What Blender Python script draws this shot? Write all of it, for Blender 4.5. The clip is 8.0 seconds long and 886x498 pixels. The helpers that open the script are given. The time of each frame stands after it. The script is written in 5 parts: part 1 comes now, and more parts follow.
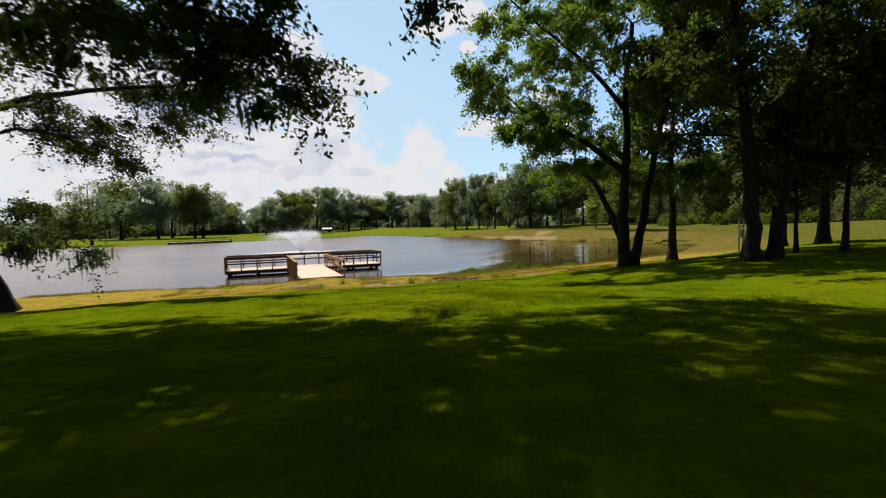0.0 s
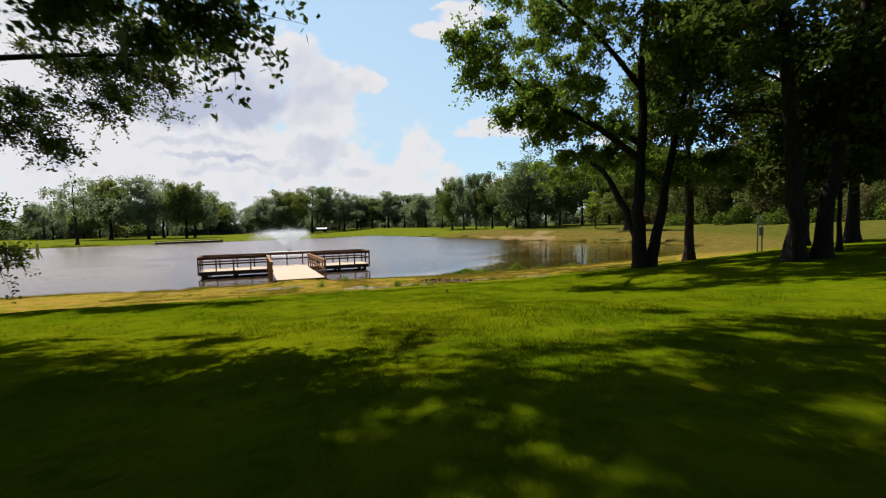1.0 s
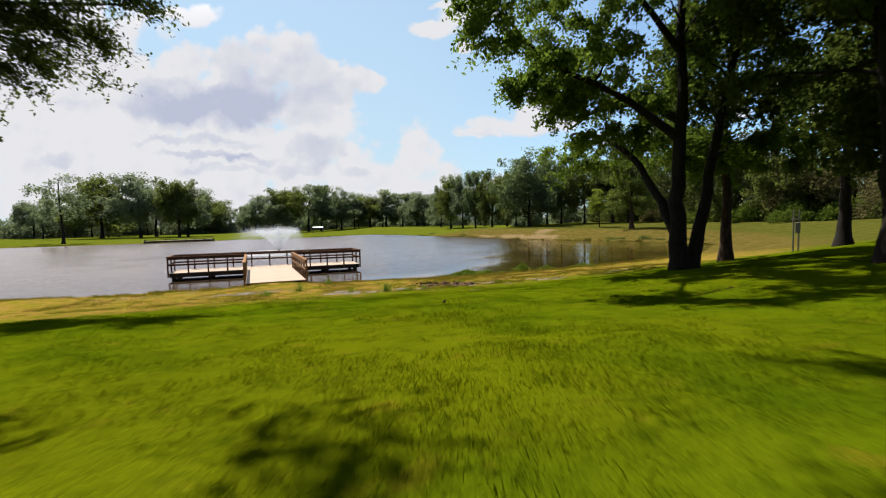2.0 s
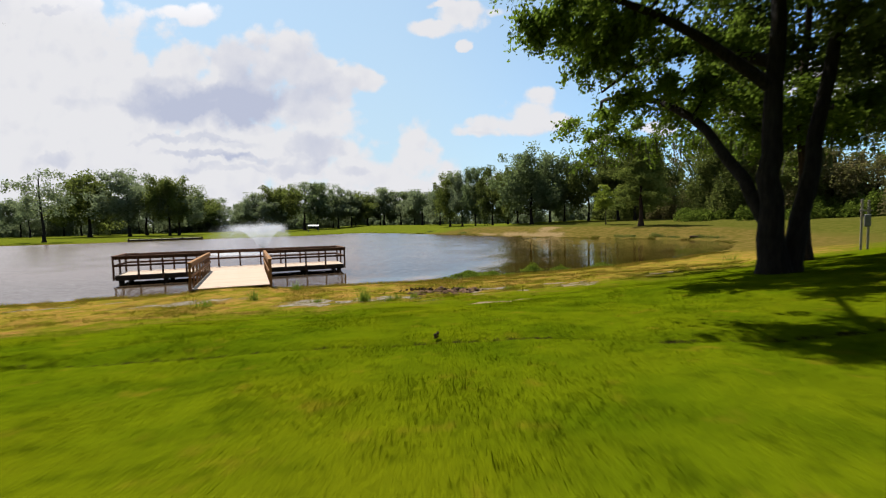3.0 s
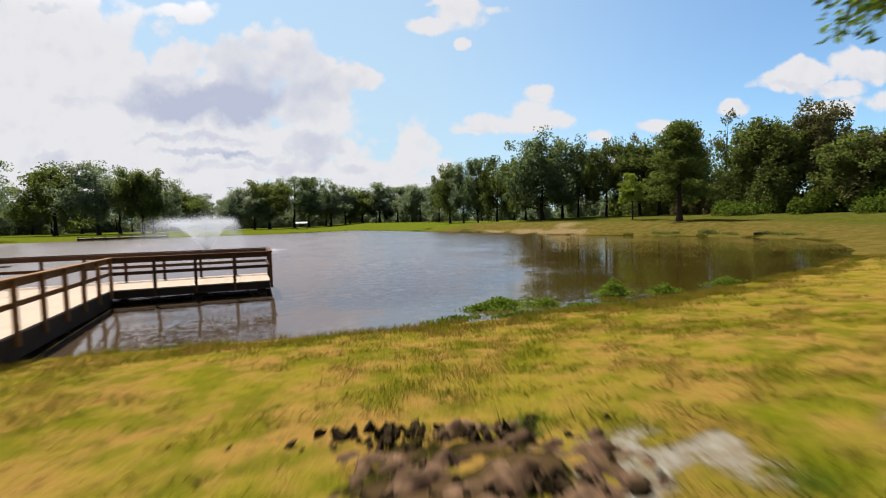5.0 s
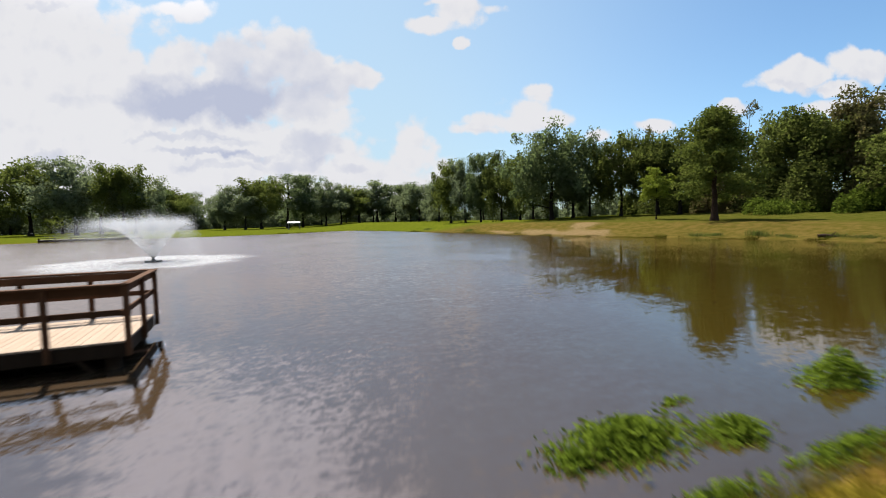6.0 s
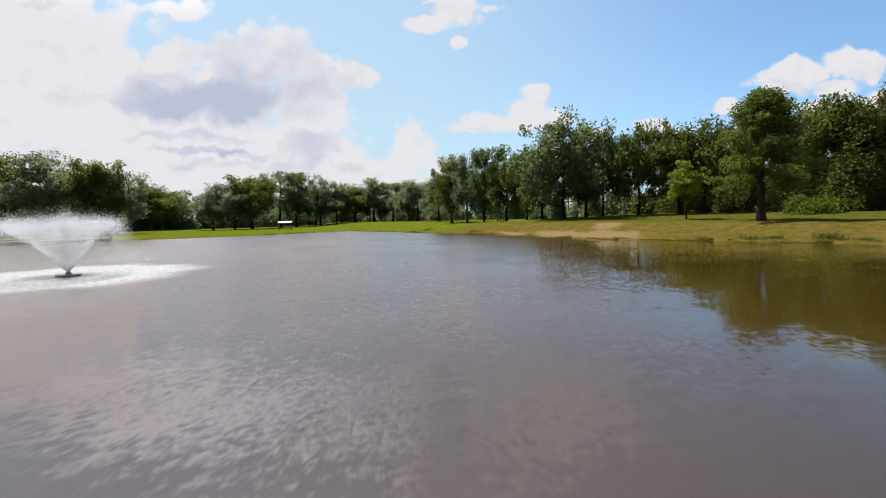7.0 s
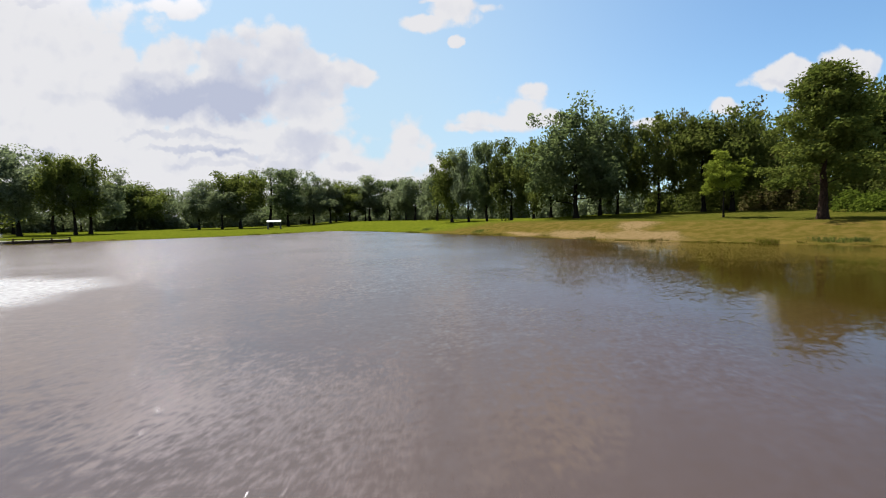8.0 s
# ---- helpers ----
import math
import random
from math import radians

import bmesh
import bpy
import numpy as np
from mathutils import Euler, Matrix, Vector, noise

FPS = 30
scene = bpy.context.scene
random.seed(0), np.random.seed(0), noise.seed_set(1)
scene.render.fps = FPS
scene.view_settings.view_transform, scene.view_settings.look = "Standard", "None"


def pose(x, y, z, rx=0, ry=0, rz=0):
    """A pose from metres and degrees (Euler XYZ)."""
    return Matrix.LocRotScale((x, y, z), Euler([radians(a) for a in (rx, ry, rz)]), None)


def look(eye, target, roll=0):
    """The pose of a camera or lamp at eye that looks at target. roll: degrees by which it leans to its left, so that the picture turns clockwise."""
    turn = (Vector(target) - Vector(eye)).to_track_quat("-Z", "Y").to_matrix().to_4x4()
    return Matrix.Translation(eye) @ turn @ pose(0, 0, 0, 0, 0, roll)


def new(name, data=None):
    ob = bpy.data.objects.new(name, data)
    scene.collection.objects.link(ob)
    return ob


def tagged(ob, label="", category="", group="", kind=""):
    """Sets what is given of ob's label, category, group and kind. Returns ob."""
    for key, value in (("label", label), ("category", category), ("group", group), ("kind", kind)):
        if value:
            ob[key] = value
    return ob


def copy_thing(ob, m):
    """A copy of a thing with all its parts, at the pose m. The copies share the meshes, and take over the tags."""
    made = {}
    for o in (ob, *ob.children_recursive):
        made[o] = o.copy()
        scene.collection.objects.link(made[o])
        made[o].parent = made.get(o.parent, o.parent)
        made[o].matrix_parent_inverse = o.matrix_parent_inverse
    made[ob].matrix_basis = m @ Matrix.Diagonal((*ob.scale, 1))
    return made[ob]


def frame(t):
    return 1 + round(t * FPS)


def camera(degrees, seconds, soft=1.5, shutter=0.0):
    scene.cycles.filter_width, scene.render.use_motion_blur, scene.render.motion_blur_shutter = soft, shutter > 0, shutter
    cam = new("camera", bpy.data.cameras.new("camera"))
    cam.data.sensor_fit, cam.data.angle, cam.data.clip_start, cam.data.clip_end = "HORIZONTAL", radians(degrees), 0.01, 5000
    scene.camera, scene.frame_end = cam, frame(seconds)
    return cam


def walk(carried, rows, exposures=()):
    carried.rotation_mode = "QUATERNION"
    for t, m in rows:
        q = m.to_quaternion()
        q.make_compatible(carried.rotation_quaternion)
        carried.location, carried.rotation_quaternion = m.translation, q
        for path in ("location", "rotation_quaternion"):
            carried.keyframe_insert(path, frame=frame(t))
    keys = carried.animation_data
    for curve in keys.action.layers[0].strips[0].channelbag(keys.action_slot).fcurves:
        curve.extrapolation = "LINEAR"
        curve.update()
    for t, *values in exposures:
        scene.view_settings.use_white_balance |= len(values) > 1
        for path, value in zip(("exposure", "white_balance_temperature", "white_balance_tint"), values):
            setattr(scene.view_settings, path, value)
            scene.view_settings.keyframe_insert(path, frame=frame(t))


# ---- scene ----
cam = camera(88.5, 8.0, soft=1.1, shutter=0.45)
PATH = [
    (0, (-1.239, -3.937, 4.039), (-0.482, -2.089, 3.921), -1.2),
    (0.5, (-0.447, -2.707, 3.848), (0.315, -0.861, 3.732), -1.1),
    (1, (0.146, -1.497, 3.753), (0.913, 0.347, 3.638), -1.1),
    (1.5, (0.717, -0.151, 3.655), (1.487, 1.692, 3.539), -1.1),
    (3, (3.333, 5.727, 3.156), (4.108, 7.567, 3.034), -1.1),
    (3.5, (4.354, 8.143, 2.968), (5.129, 9.982, 2.844), -1.2),
    (4, (5.588, 11.099, 2.767), (6.365, 12.938, 2.641), -1.2),
    (4.5, (6.835, 14.221, 2.596), (7.613, 16.059, 2.468), -1.2),
    (6, (10.920, 25.412, 2.651), (11.704, 27.247, 2.518), -1.2),
    (6.5, (12.165, 29.234, 2.678), (12.953, 31.067, 2.543), -1.2),
    (7, (13.418, 33.123, 2.707), (14.211, 34.954, 2.571), -1.2),
    (7.5, (14.729, 36.989, 2.678), (15.526, 38.817, 2.540), -1.2),
    (8, (16.214, 40.804, 2.580), (17.017, 42.630, 2.441), -1.2),
]
walk(cam, [(t, look(eye, target, roll)) for t, eye, target, roll in PATH])

# ---- node helpers ----


class Nodes:
    """Short hand for a node tree."""

    def __init__(self, tree):
        self.tree = tree

    def put(self, kind, **values):
        node = self.tree.nodes.new(kind)
        for key, value in values.items():
            node.inputs[key].default_value = value
        return node

    def link(self, a, b):
        self.tree.links.new(a, b)

    def fill(self, socket, value):
        if isinstance(value, bpy.types.NodeSocket):
            self.link(value, socket)
        else:
            socket.default_value = value

    def math(self, op, a, b=0.0, clamp=False):
        node = self.tree.nodes.new("ShaderNodeMath")
        node.operation, node.use_clamp = op, clamp
        self.fill(node.inputs[0], a)
        self.fill(node.inputs[1], b)
        return node.outputs[0]

    def dot(self, a, b):
        node = self.tree.nodes.new("ShaderNodeVectorMath")
        node.operation = "DOT_PRODUCT"
        self.fill(node.inputs[0], a)
        self.fill(node.inputs[1], b)
        return node.outputs["Value"]

    def mix(self, fac, a, b):
        node = self.tree.nodes.new("ShaderNodeMix")
        node.data_type = "RGBA"
        self.fill(node.inputs[0], fac)
        self.fill(node.inputs[6], a)
        self.fill(node.inputs[7], b)
        return node.outputs[2]

    def smooth(self, value, lo, hi, a=0.0, b=1.0):
        node = self.tree.nodes.new("ShaderNodeMapRange")
        node.interpolation_type = "SMOOTHSTEP"
        for n, v in enumerate((value, lo, hi, a, b)):
            self.fill(node.inputs[n], v)
        return node.outputs[0]

    def noise(self, vector, scale, detail=3.0, rough=0.55, distort=0.0):
        node = self.put("ShaderNodeTexNoise", Scale=scale, Detail=detail, Roughness=rough, Distortion=distort)
        if vector is not None:
            self.link(vector, node.inputs["Vector"])
        return node.outputs[0]

    def scaled(self, vector, size, turn=0.0):
        node = self.tree.nodes.new("ShaderNodeMapping")
        self.link(vector, node.inputs[0])
        node.inputs["Scale"].default_value = size
        node.inputs["Rotation"].default_value = (0, 0, turn)
        return node.outputs[0]

    def bump(self, height, strength, distance, normal=None):
        node = self.put("ShaderNodeBump", Strength=strength, Distance=distance)
        self.link(height, node.inputs["Height"])
        if normal is not None:
            self.link(normal, node.inputs["Normal"])
        return node.outputs[0]


def rgb(r, g, b):
    return (r, g, b, 1.0)


# ---- sky and sun ----
SUN_TURN, SUN_UP = radians(-12), radians(55)
TO_SUN = Vector((math.sin(SUN_TURN) * math.cos(SUN_UP), math.cos(SUN_TURN) * math.cos(SUN_UP), math.sin(SUN_UP)))
sun = new("sun", bpy.data.lights.new("sun", "SUN"))
sun.data.energy, sun.data.angle, sun.data.color = 4.6, radians(0.6), (1.0, 0.93, 0.82)
sun.matrix_world = look(TO_SUN * 100, (0, 0, 0))

# clouds: centre across and up from the view down the pond (in tangents), half sizes, strength
CLOUDS = [
    (-0.365, 0.255, 0.12, 0.06, 1.1), (-0.26, 0.21, 0.1, 0.05, 1), (-0.332, 0.363, 0.075, 0.064, 1), (-0.405, 0.341, 0.097, 0.083, 1),
    (-0.279, 0.32, 0.07, 0.054, 1), (-0.216, 0.304, 0.061, 0.038, 1), (-0.159, 0.306, 0.044, 0.028, 1), (-0.462, 0.309, 0.145, 0.081, 1.1),
    (-0.553, 0.299, 0.169, 0.09, 1.1), (-0.592, 0.252, 0.219, 0.072, 1.1), (-0.263, 0.26, 0.078, 0.048, 1), (-0.812, 0.233, 0.303, 0.227, 1.6),
    (-0.886, 0.376, 0.288, 0.176, 1.3), (-0.708, 0.338, 0.157, 0.071, 1), (-0.831, 0.457, 0.179, 0.07, 0.9), (-0.514, 0.451, 0.043, 0.026, 0.7),
]
LOW_CLOUDS = [
    (-0.58, 0.458, 0.048, 0.016, 0.6), (-1.175, 0.37, 0.312, 0.376, 2), (-0.425, 0.183, 0.293, 0.055, 1.1), (-0.305, 0.15, 0.159, 0.073, 1.1),
    (-0.22, 0.112, 0.086, 0.049, 1), (-0.588, 0.119, 0.417, 0.073, 1.2), (-0.653, 0.066, 0.565, 0.073, 1.3), (-0.057, 0.127, 0.061, 0.097, 1),
    (-0.086, 0.079, 0.111, 0.056, 1), (-0.005, 0.086, 0.062, 0.051, 0.9), (-0.173, 0.05, 0.247, 0.049, 1), (0.081, 0.069, 0.074, 0.037, 0.7),
    # unseen clouds overhead, added to brighten the water's reflection
    (-0.731, 0.684, 0.353, 0.135, 1.2), (-0.292, 0.732, 0.306, 0.078, 0.9), (0.274, 0.756, 0.236, 0.089, 0.8),
]
PUFFS = [
    (0.050, 0.438, 0.067, 0.035, 1), (-0.010, 0.413, 0.075, 0.023, 1), (0.119, 0.441, 0.048, 0.014, 0.8), (0.049, 0.375, 0.017, 0.013, 0.8),
    (-0.003, 0.461, 0.029, 0.010, 0.7), (0.189, 0.229, 0.071, 0.046, 1.1), (0.156, 0.205, 0.127, 0.029, 1.1), (0.206, 0.263, 0.037, 0.029, 1),
    (0.089, 0.193, 0.069, 0.017, 1), (0.254, 0.214, 0.037, 0.022, 0.9), (0.791, 0.296, 0.071, 0.040, 1.1), (0.736, 0.278, 0.071, 0.026, 1.1),
    (0.875, 0.316, 0.054, 0.043, 1.1), (0.931, 0.300, 0.049, 0.045, 1.1), (0.871, 0.265, 0.086, 0.026, 1), (0.958, 0.236, 0.086, 0.031, 1),
    (0.849, 0.217, 0.074, 0.024, 1), (0.469, 0.192, 0.054, 0.017, 0.9), (0.634, 0.225, 0.032, 0.019, 0.9), (0.340, 0.173, 0.034, 0.019, 0.7),
    (0.383, 0.112, 0.030, 0.020, 0.7),
]
# grey bellies of the big cloud
GREYS = [
    (-0.579, 0.276, 0.133, 0.05, 0.55), (-0.47, 0.264, 0.146, 0.048, 0.6), (-0.409, 0.278, 0.085, 0.065, 0.5), (-0.417, 0.35, 0.066, 0.059, 0.35),
    (-0.634, 0.259, 0.073, 0.033, 0.4), (-0.52, 0.233, 0.134, 0.026, 0.35), (-0.309, 0.33, 0.073, 0.071, 0.35), (-0.294, 0.258, 0.085, 0.045, 0.38),
    (-0.214, 0.292, 0.067, 0.033, 0.3), (-0.375, 0.218, 0.073, 0.019, 0.25), (-0.785, 0.268, 0.097, 0.017, 0.2), (-0.849, 0.159, 0.056, 0.017, 0.5),
    (-0.83, 0.471, 0.053, 0.01, 0.35),
]
LOW_GREYS = [
    (-0.56, 0.188, 0.134, 0.011, 0.45), (-0.462, 0.177, 0.067, 0.011, 0.35), (-0.525, 0.152, 0.122, 0.012, 0.65), (-0.415, 0.146, 0.098, 0.012, 0.45),
    (-0.267, 0.164, 0.073, 0.041, 0.6), (-0.318, 0.126, 0.098, 0.013, 0.35), (-0.49, 0.12, 0.11, 0.01, 0.35), (-0.195, 0.114, 0.044, 0.011, 0.35),
    (0.792, 0.263, 0.073, 0.01, 0.25), (0.883, 0.283, 0.049, 0.021, 0.2), (0.15, 0.182, 0.098, 0.008, 0.2),
]


def build_world():
    world = bpy.data.worlds.new("world")
    scene.world = world
    world.use_nodes = True
    n = Nodes(world.node_tree)
    n.tree.nodes.clear()
    sky = n.put("ShaderNodeTexSky")
    sky.sky_type, sky.sun_disc, sky.sun_elevation, sky.sun_rotation = "NISHITA", False, SUN_UP, SUN_TURN
    sky.air_density, sky.dust_density, sky.ozone_density = 1.0, 0.6, 2.0
    way = n.put("ShaderNodeTexCoord").outputs["Generated"]
    ahead, right, up = (0.3906, 0.9205, 0.0), (0.9205, -0.3906, 0.0), (0.0, 0.0, 1.0)
    deep = n.dot(way, ahead)
    safe = n.math("MAXIMUM", deep, 0.05)
    across = n.math("DIVIDE", n.dot(way, right), safe)
    high = n.math("DIVIDE", n.dot(way, up), safe)
    flat = n.put("ShaderNodeCombineXYZ")
    n.link(across, flat.inputs[0])
    n.link(high, flat.inputs[1])
    here = flat.outputs[0]
    shifted = n.tree.nodes.new("ShaderNodeVectorMath")
    shifted.operation = "ADD"
    n.link(here, shifted.inputs[0])
    shifted.inputs[1].default_value = (-0.012, 0.018, 0.0)
    warp_a, warp_b = n.noise(here, 9.0, 4.0, 0.6), n.noise(n.scaled(here, (1.0, 1.0, 1.0), 1.0), 10.0, 4.0, 0.6)
    drift_a = n.math("MULTIPLY", n.math("SUBTRACT", warp_a, 0.5), 0.055)
    drift_b = n.math("MULTIPLY", n.math("SUBTRACT", warp_b, 0.5), 0.04)

    def billows(vector):
        """Heaped round lumps at two sizes."""
        total = n.noise(vector, 15.0, 6.0, 0.62)
        for scale, share in ((16.0, 0.55), (36.0, 0.30)):
            cell = n.put("ShaderNodeTexVoronoi", Scale=scale)
            cell.feature = "SMOOTH_F1"
            n.link(vector, cell.inputs["Vector"])
            cell.inputs["Smoothness"].default_value = 0.4
            total = n.math("SUBTRACT", total, n.math("MULTIPLY", cell.outputs["Distance"], share))
        return n.math("ADD", total, 0.36)

    lumps = billows(here)
    relief = n.math("SUBTRACT", lumps, billows(shifted.outputs[0]))
    wobble = n.math("MULTIPLY", n.math("SUBTRACT", lumps, 0.48), 2.2)

    def heap(rows, op="MAXIMUM", ragged=1.0):
        total = None
        over, tall = n.math("ADD", across, n.math("MULTIPLY", drift_a, ragged)), n.math("ADD", high, n.math("MULTIPLY", drift_b, ragged))
        for cx, cy, rx, ry, weight in rows:
            dx = n.math("DIVIDE", n.math("SUBTRACT", over, cx), rx)
            dy = n.math("DIVIDE", n.math("SUBTRACT", tall, cy), ry)
            blob = n.math("MULTIPLY", n.math("SUBTRACT", 1.0, n.math("ADD", n.math("MULTIPLY", dx, dx), n.math("MULTIPLY", dy, dy))), weight)
            if op == "ADD":
                blob = n.smooth(blob, -0.1, weight * 0.9, 0.0, weight)
            total = blob if total is None else n.math(op, total, blob)
        return total

    front = n.smooth(deep, 0.05, 0.25)
    big = n.smooth(n.math("ADD", heap(CLOUDS + LOW_CLOUDS), n.math("ADD", wobble, 0.22)), -0.1, 0.7)
    small = n.smooth(n.math("ADD", heap(PUFFS), n.math("MULTIPLY", wobble, 0.8)), -0.15, 0.55)
    seen = n.math("MULTIPLY", n.math("MAXIMUM", big, small), front)
    rest = n.smooth(n.noise(way, 2.2, 6.0, 0.6), 0.50, 0.66)
    rest = n.math("MULTIPLY", rest, n.math("SUBTRACT", 1.0, front))
    cover = n.math("MAXIMUM", seen, rest)
    grey = n.math("ADD", heap(GREYS + LOW_GREYS, "ADD", 2.6), n.math("ADD", n.math("MULTIPLY", wobble, 0.22), n.math("MULTIPLY", relief, -0.7)), True)
    grey = n.math("MULTIPLY", grey, front)
    cloud = n.mix(grey, rgb(0.80, 0.80, 0.83), rgb(0.50, 0.54, 0.68))
    bright = n.tree.nodes.new("ShaderNodeVectorMath")
    bright.operation = "SCALE"
    n.link(cloud, bright.inputs[0])
    n.link(n.smooth(n.dot(way, tuple(TO_SUN)), 0.80, 1.0, 1.0, 3.0), bright.inputs["Scale"])
    cloud = bright.outputs[0]
    lift = n.tree.nodes.new("ShaderNodeVectorMath")
    lift.operation = "MULTIPLY"
    n.link(sky.outputs[0], lift.inputs[0])
    lift.inputs[1].default_value = (0.125, 0.155, 0.168)
    haze = n.math("MULTIPLY", n.smooth(n.dot(way, up), 0.0, 0.60, 0.90, 0.58), n.smooth(n.dot(way, right), -0.15, 0.70, 1.0, 0.02))
    blue = n.mix(haze, lift.outputs[0], rgb(0.57, 0.74, 0.85))
    back = n.put("ShaderNodeBackground", Strength=0.38)
    n.link(n.mix(cover, blue, cloud), back.inputs[0])
    n.link(back.outputs[0], n.put("ShaderNodeOutputWorld").inputs[0])


build_world()
scene.view_settings.exposure = 1.4

# ---- materials ----


def material(name):
    mat = bpy.data.materials.new(name)
    mat.use_nodes = True
    n = Nodes(mat.node_tree)
    n.tree.nodes.clear()
    out = n.put("ShaderNodeOutputMaterial")
    return mat, n, out


def principled(n, out, color, rough, **more):
    node = n.put("ShaderNodeBsdfPrincipled", Roughness=0.5)
    n.fill(node.inputs["Base Color"], color)
    n.fill(node.inputs["Roughness"], rough)
    for key, value in more.items():
        n.fill(node.inputs[key.replace("_", " ")], value)
    n.link(node.outputs[0], out.inputs[0])
    return node


def lawn_color(n, place):
    """Grass from green lawn to straw by the shore, with bare sand and mud where the attributes say so."""
    shore = n.put("ShaderNodeAttribute")
    shore.attribute_name = "shore"
    bare = n.put("ShaderNodeAttribute")
    bare.attribute_name = "bare"
    mud = n.put("ShaderNodeAttribute")
    mud.attribute_name = "mud"
    wide = n.noise(place, 0.16, 4.0, 0.6)
    mid = n.noise(place, 1.1, 4.0, 0.6)
    small = n.noise(place, 7.0, 3.0, 0.6)
    green = n.mix(n.smooth(mid, 0.3, 0.7), rgb(0.037, 0.060, 0.0009), rgb(0.065, 0.088, 0.0013))
    green = n.mix(n.smooth(wide, 0.42, 0.7, 0.0, 0.55), green, rgb(0.088, 0.094, 0.0018))
    green = n.mix(n.smooth(n.noise(place, 3.6, 4.0, 0.65), 0.50, 0.72, 0.0, 0.62), green, rgb(0.022, 0.036, 0.0007))
    green = n.mix(n.smooth(n.noise(place, 2.3, 3.0, 0.6), 0.58, 0.75, 0.0, 0.5), green, rgb(0.115, 0.088, 0.006))
    straw = n.mix(n.smooth(mid, 0.32, 0.68), rgb(0.225, 0.130, 0.034), rgb(0.165, 0.132, 0.014))
    straw = n.mix(n.smooth(small, 0.5, 0.8, 0.0, 0.5), straw, rgb(0.135, 0.074, 0.014))
    straw = n.mix(n.smooth(n.noise(place, 1.5, 4.0, 0.65), 0.44, 0.62, 0.0, 0.75), straw, rgb(0.080, 0.086, 0.004))
    straw = n.mix(n.smooth(n.noise(place, 5.0, 3.0, 0.65), 0.55, 0.72, 0.0, 0.55), straw, rgb(0.048, 0.034, 0.010))
    straw = n.mix(0.12, straw, rgb(0.0468, 0.039, 0.0078))
    edge = n.math("ADD", shore.outputs["Fac"], n.math("MULTIPLY", n.math("SUBTRACT", wide, 0.5), 5.0))
    edge = n.math("ADD", edge, n.math("MULTIPLY", n.math("SUBTRACT", mid, 0.5), 6.0))
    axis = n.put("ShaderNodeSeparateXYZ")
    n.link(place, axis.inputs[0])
    # far-bank grass toned down in colour for grazing backlight and tree shade
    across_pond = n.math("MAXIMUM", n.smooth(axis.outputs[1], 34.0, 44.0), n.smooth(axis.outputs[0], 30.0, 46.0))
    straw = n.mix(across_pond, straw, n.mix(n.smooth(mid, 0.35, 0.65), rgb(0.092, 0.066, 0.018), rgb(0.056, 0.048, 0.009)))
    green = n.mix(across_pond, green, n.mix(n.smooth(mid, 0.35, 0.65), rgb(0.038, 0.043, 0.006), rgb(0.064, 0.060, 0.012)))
    green = n.mix(n.smooth(axis.outputs[1], 92.0, 112.0), green, n.mix(n.smooth(mid, 0.35, 0.65), rgb(0.050, 0.066, 0.005), rgb(0.082, 0.092, 0.009)))
    edge = n.math("ADD", edge, n.smooth(axis.outputs[1], 95.0, 118.0, 0.0, 10.0))
    edge = n.math("ADD", edge, n.smooth(axis.outputs[0], -4.0, 5.0, -3.5, 0.0))
    base = n.mix(n.smooth(edge, 6.5, 12.5), straw, green)
    grit = n.noise(place, 16.0, 4.0, 0.7)
    spot = n.math("MULTIPLY", bare.outputs["Fac"], n.smooth(n.math("ADD", n.math("MULTIPLY", n.noise(place, 2.6, 4.0, 0.65), 0.65), n.math("MULTIPLY", grit, 0.55)), 0.42, 0.64))
    sandy = n.mix(n.smooth(small, 0.3, 0.7), rgb(0.125, 0.098, 0.068), rgb(0.205, 0.192, 0.165))
    sandy = n.mix(n.math("MULTIPLY", n.smooth(axis.outputs[1], 16.2, 17.6), n.smooth(axis.outputs[0], 11.0, 13.0, 1.0, 0.35)), rgb(0.165, 0.128, 0.078), sandy)
    sandy = n.mix(n.smooth(axis.outputs[1], 42.0, 50.0), sandy, n.mix(mid, rgb(0.120, 0.082, 0.036), rgb(0.175, 0.125, 0.068)))
    base = n.mix(n.smooth(bare.outputs["Fac"], 0.02, 0.35, 0.0, 0.6), base, n.mix(n.smooth(grit, 0.4, 0.6), rgb(0.060, 0.046, 0.014), rgb(0.145, 0.104, 0.046)))
    base = n.mix(n.smooth(spot, 0.24, 0.48), base, sandy)
    dirt = n.smooth(n.math("ADD", mud.outputs["Fac"], n.math("MULTIPLY", n.math("SUBTRACT", small, 0.5), 0.9)), 0.4, 0.6)
    # rut colour nearly black: soil with the trench's shade put in
    return n.mix(dirt, base, n.mix(n.smooth(mud.outputs["Fac"], 0.62, 0.85), rgb(0.016, 0.014, 0.004), n.mix(small, rgb(0.030, 0.017, 0.008), rgb(0.085, 0.053, 0.027))))


def ground_material():
    mat, n, out = material("lawn")
    place = n.put("ShaderNodeTexCoord").outputs["Object"]
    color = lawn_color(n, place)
    tiny = n.noise(place, 38.0, 3.0, 0.7)
    color = n.mix(n.smooth(tiny, 0.35, 0.7, 0.0, 0.40), color, n.mix(0.5, color, rgb(0.0137, 0.0205, 0.00274)))
    lumps = n.math("ADD", n.noise(place, 9.0, 4.0, 0.65), n.math("MULTIPLY", tiny, 0.5))
    principled(n, out, color, 1.0, Specular_IOR_Level=0.0, Normal=n.bump(lumps, 0.9, 0.06))
    return mat


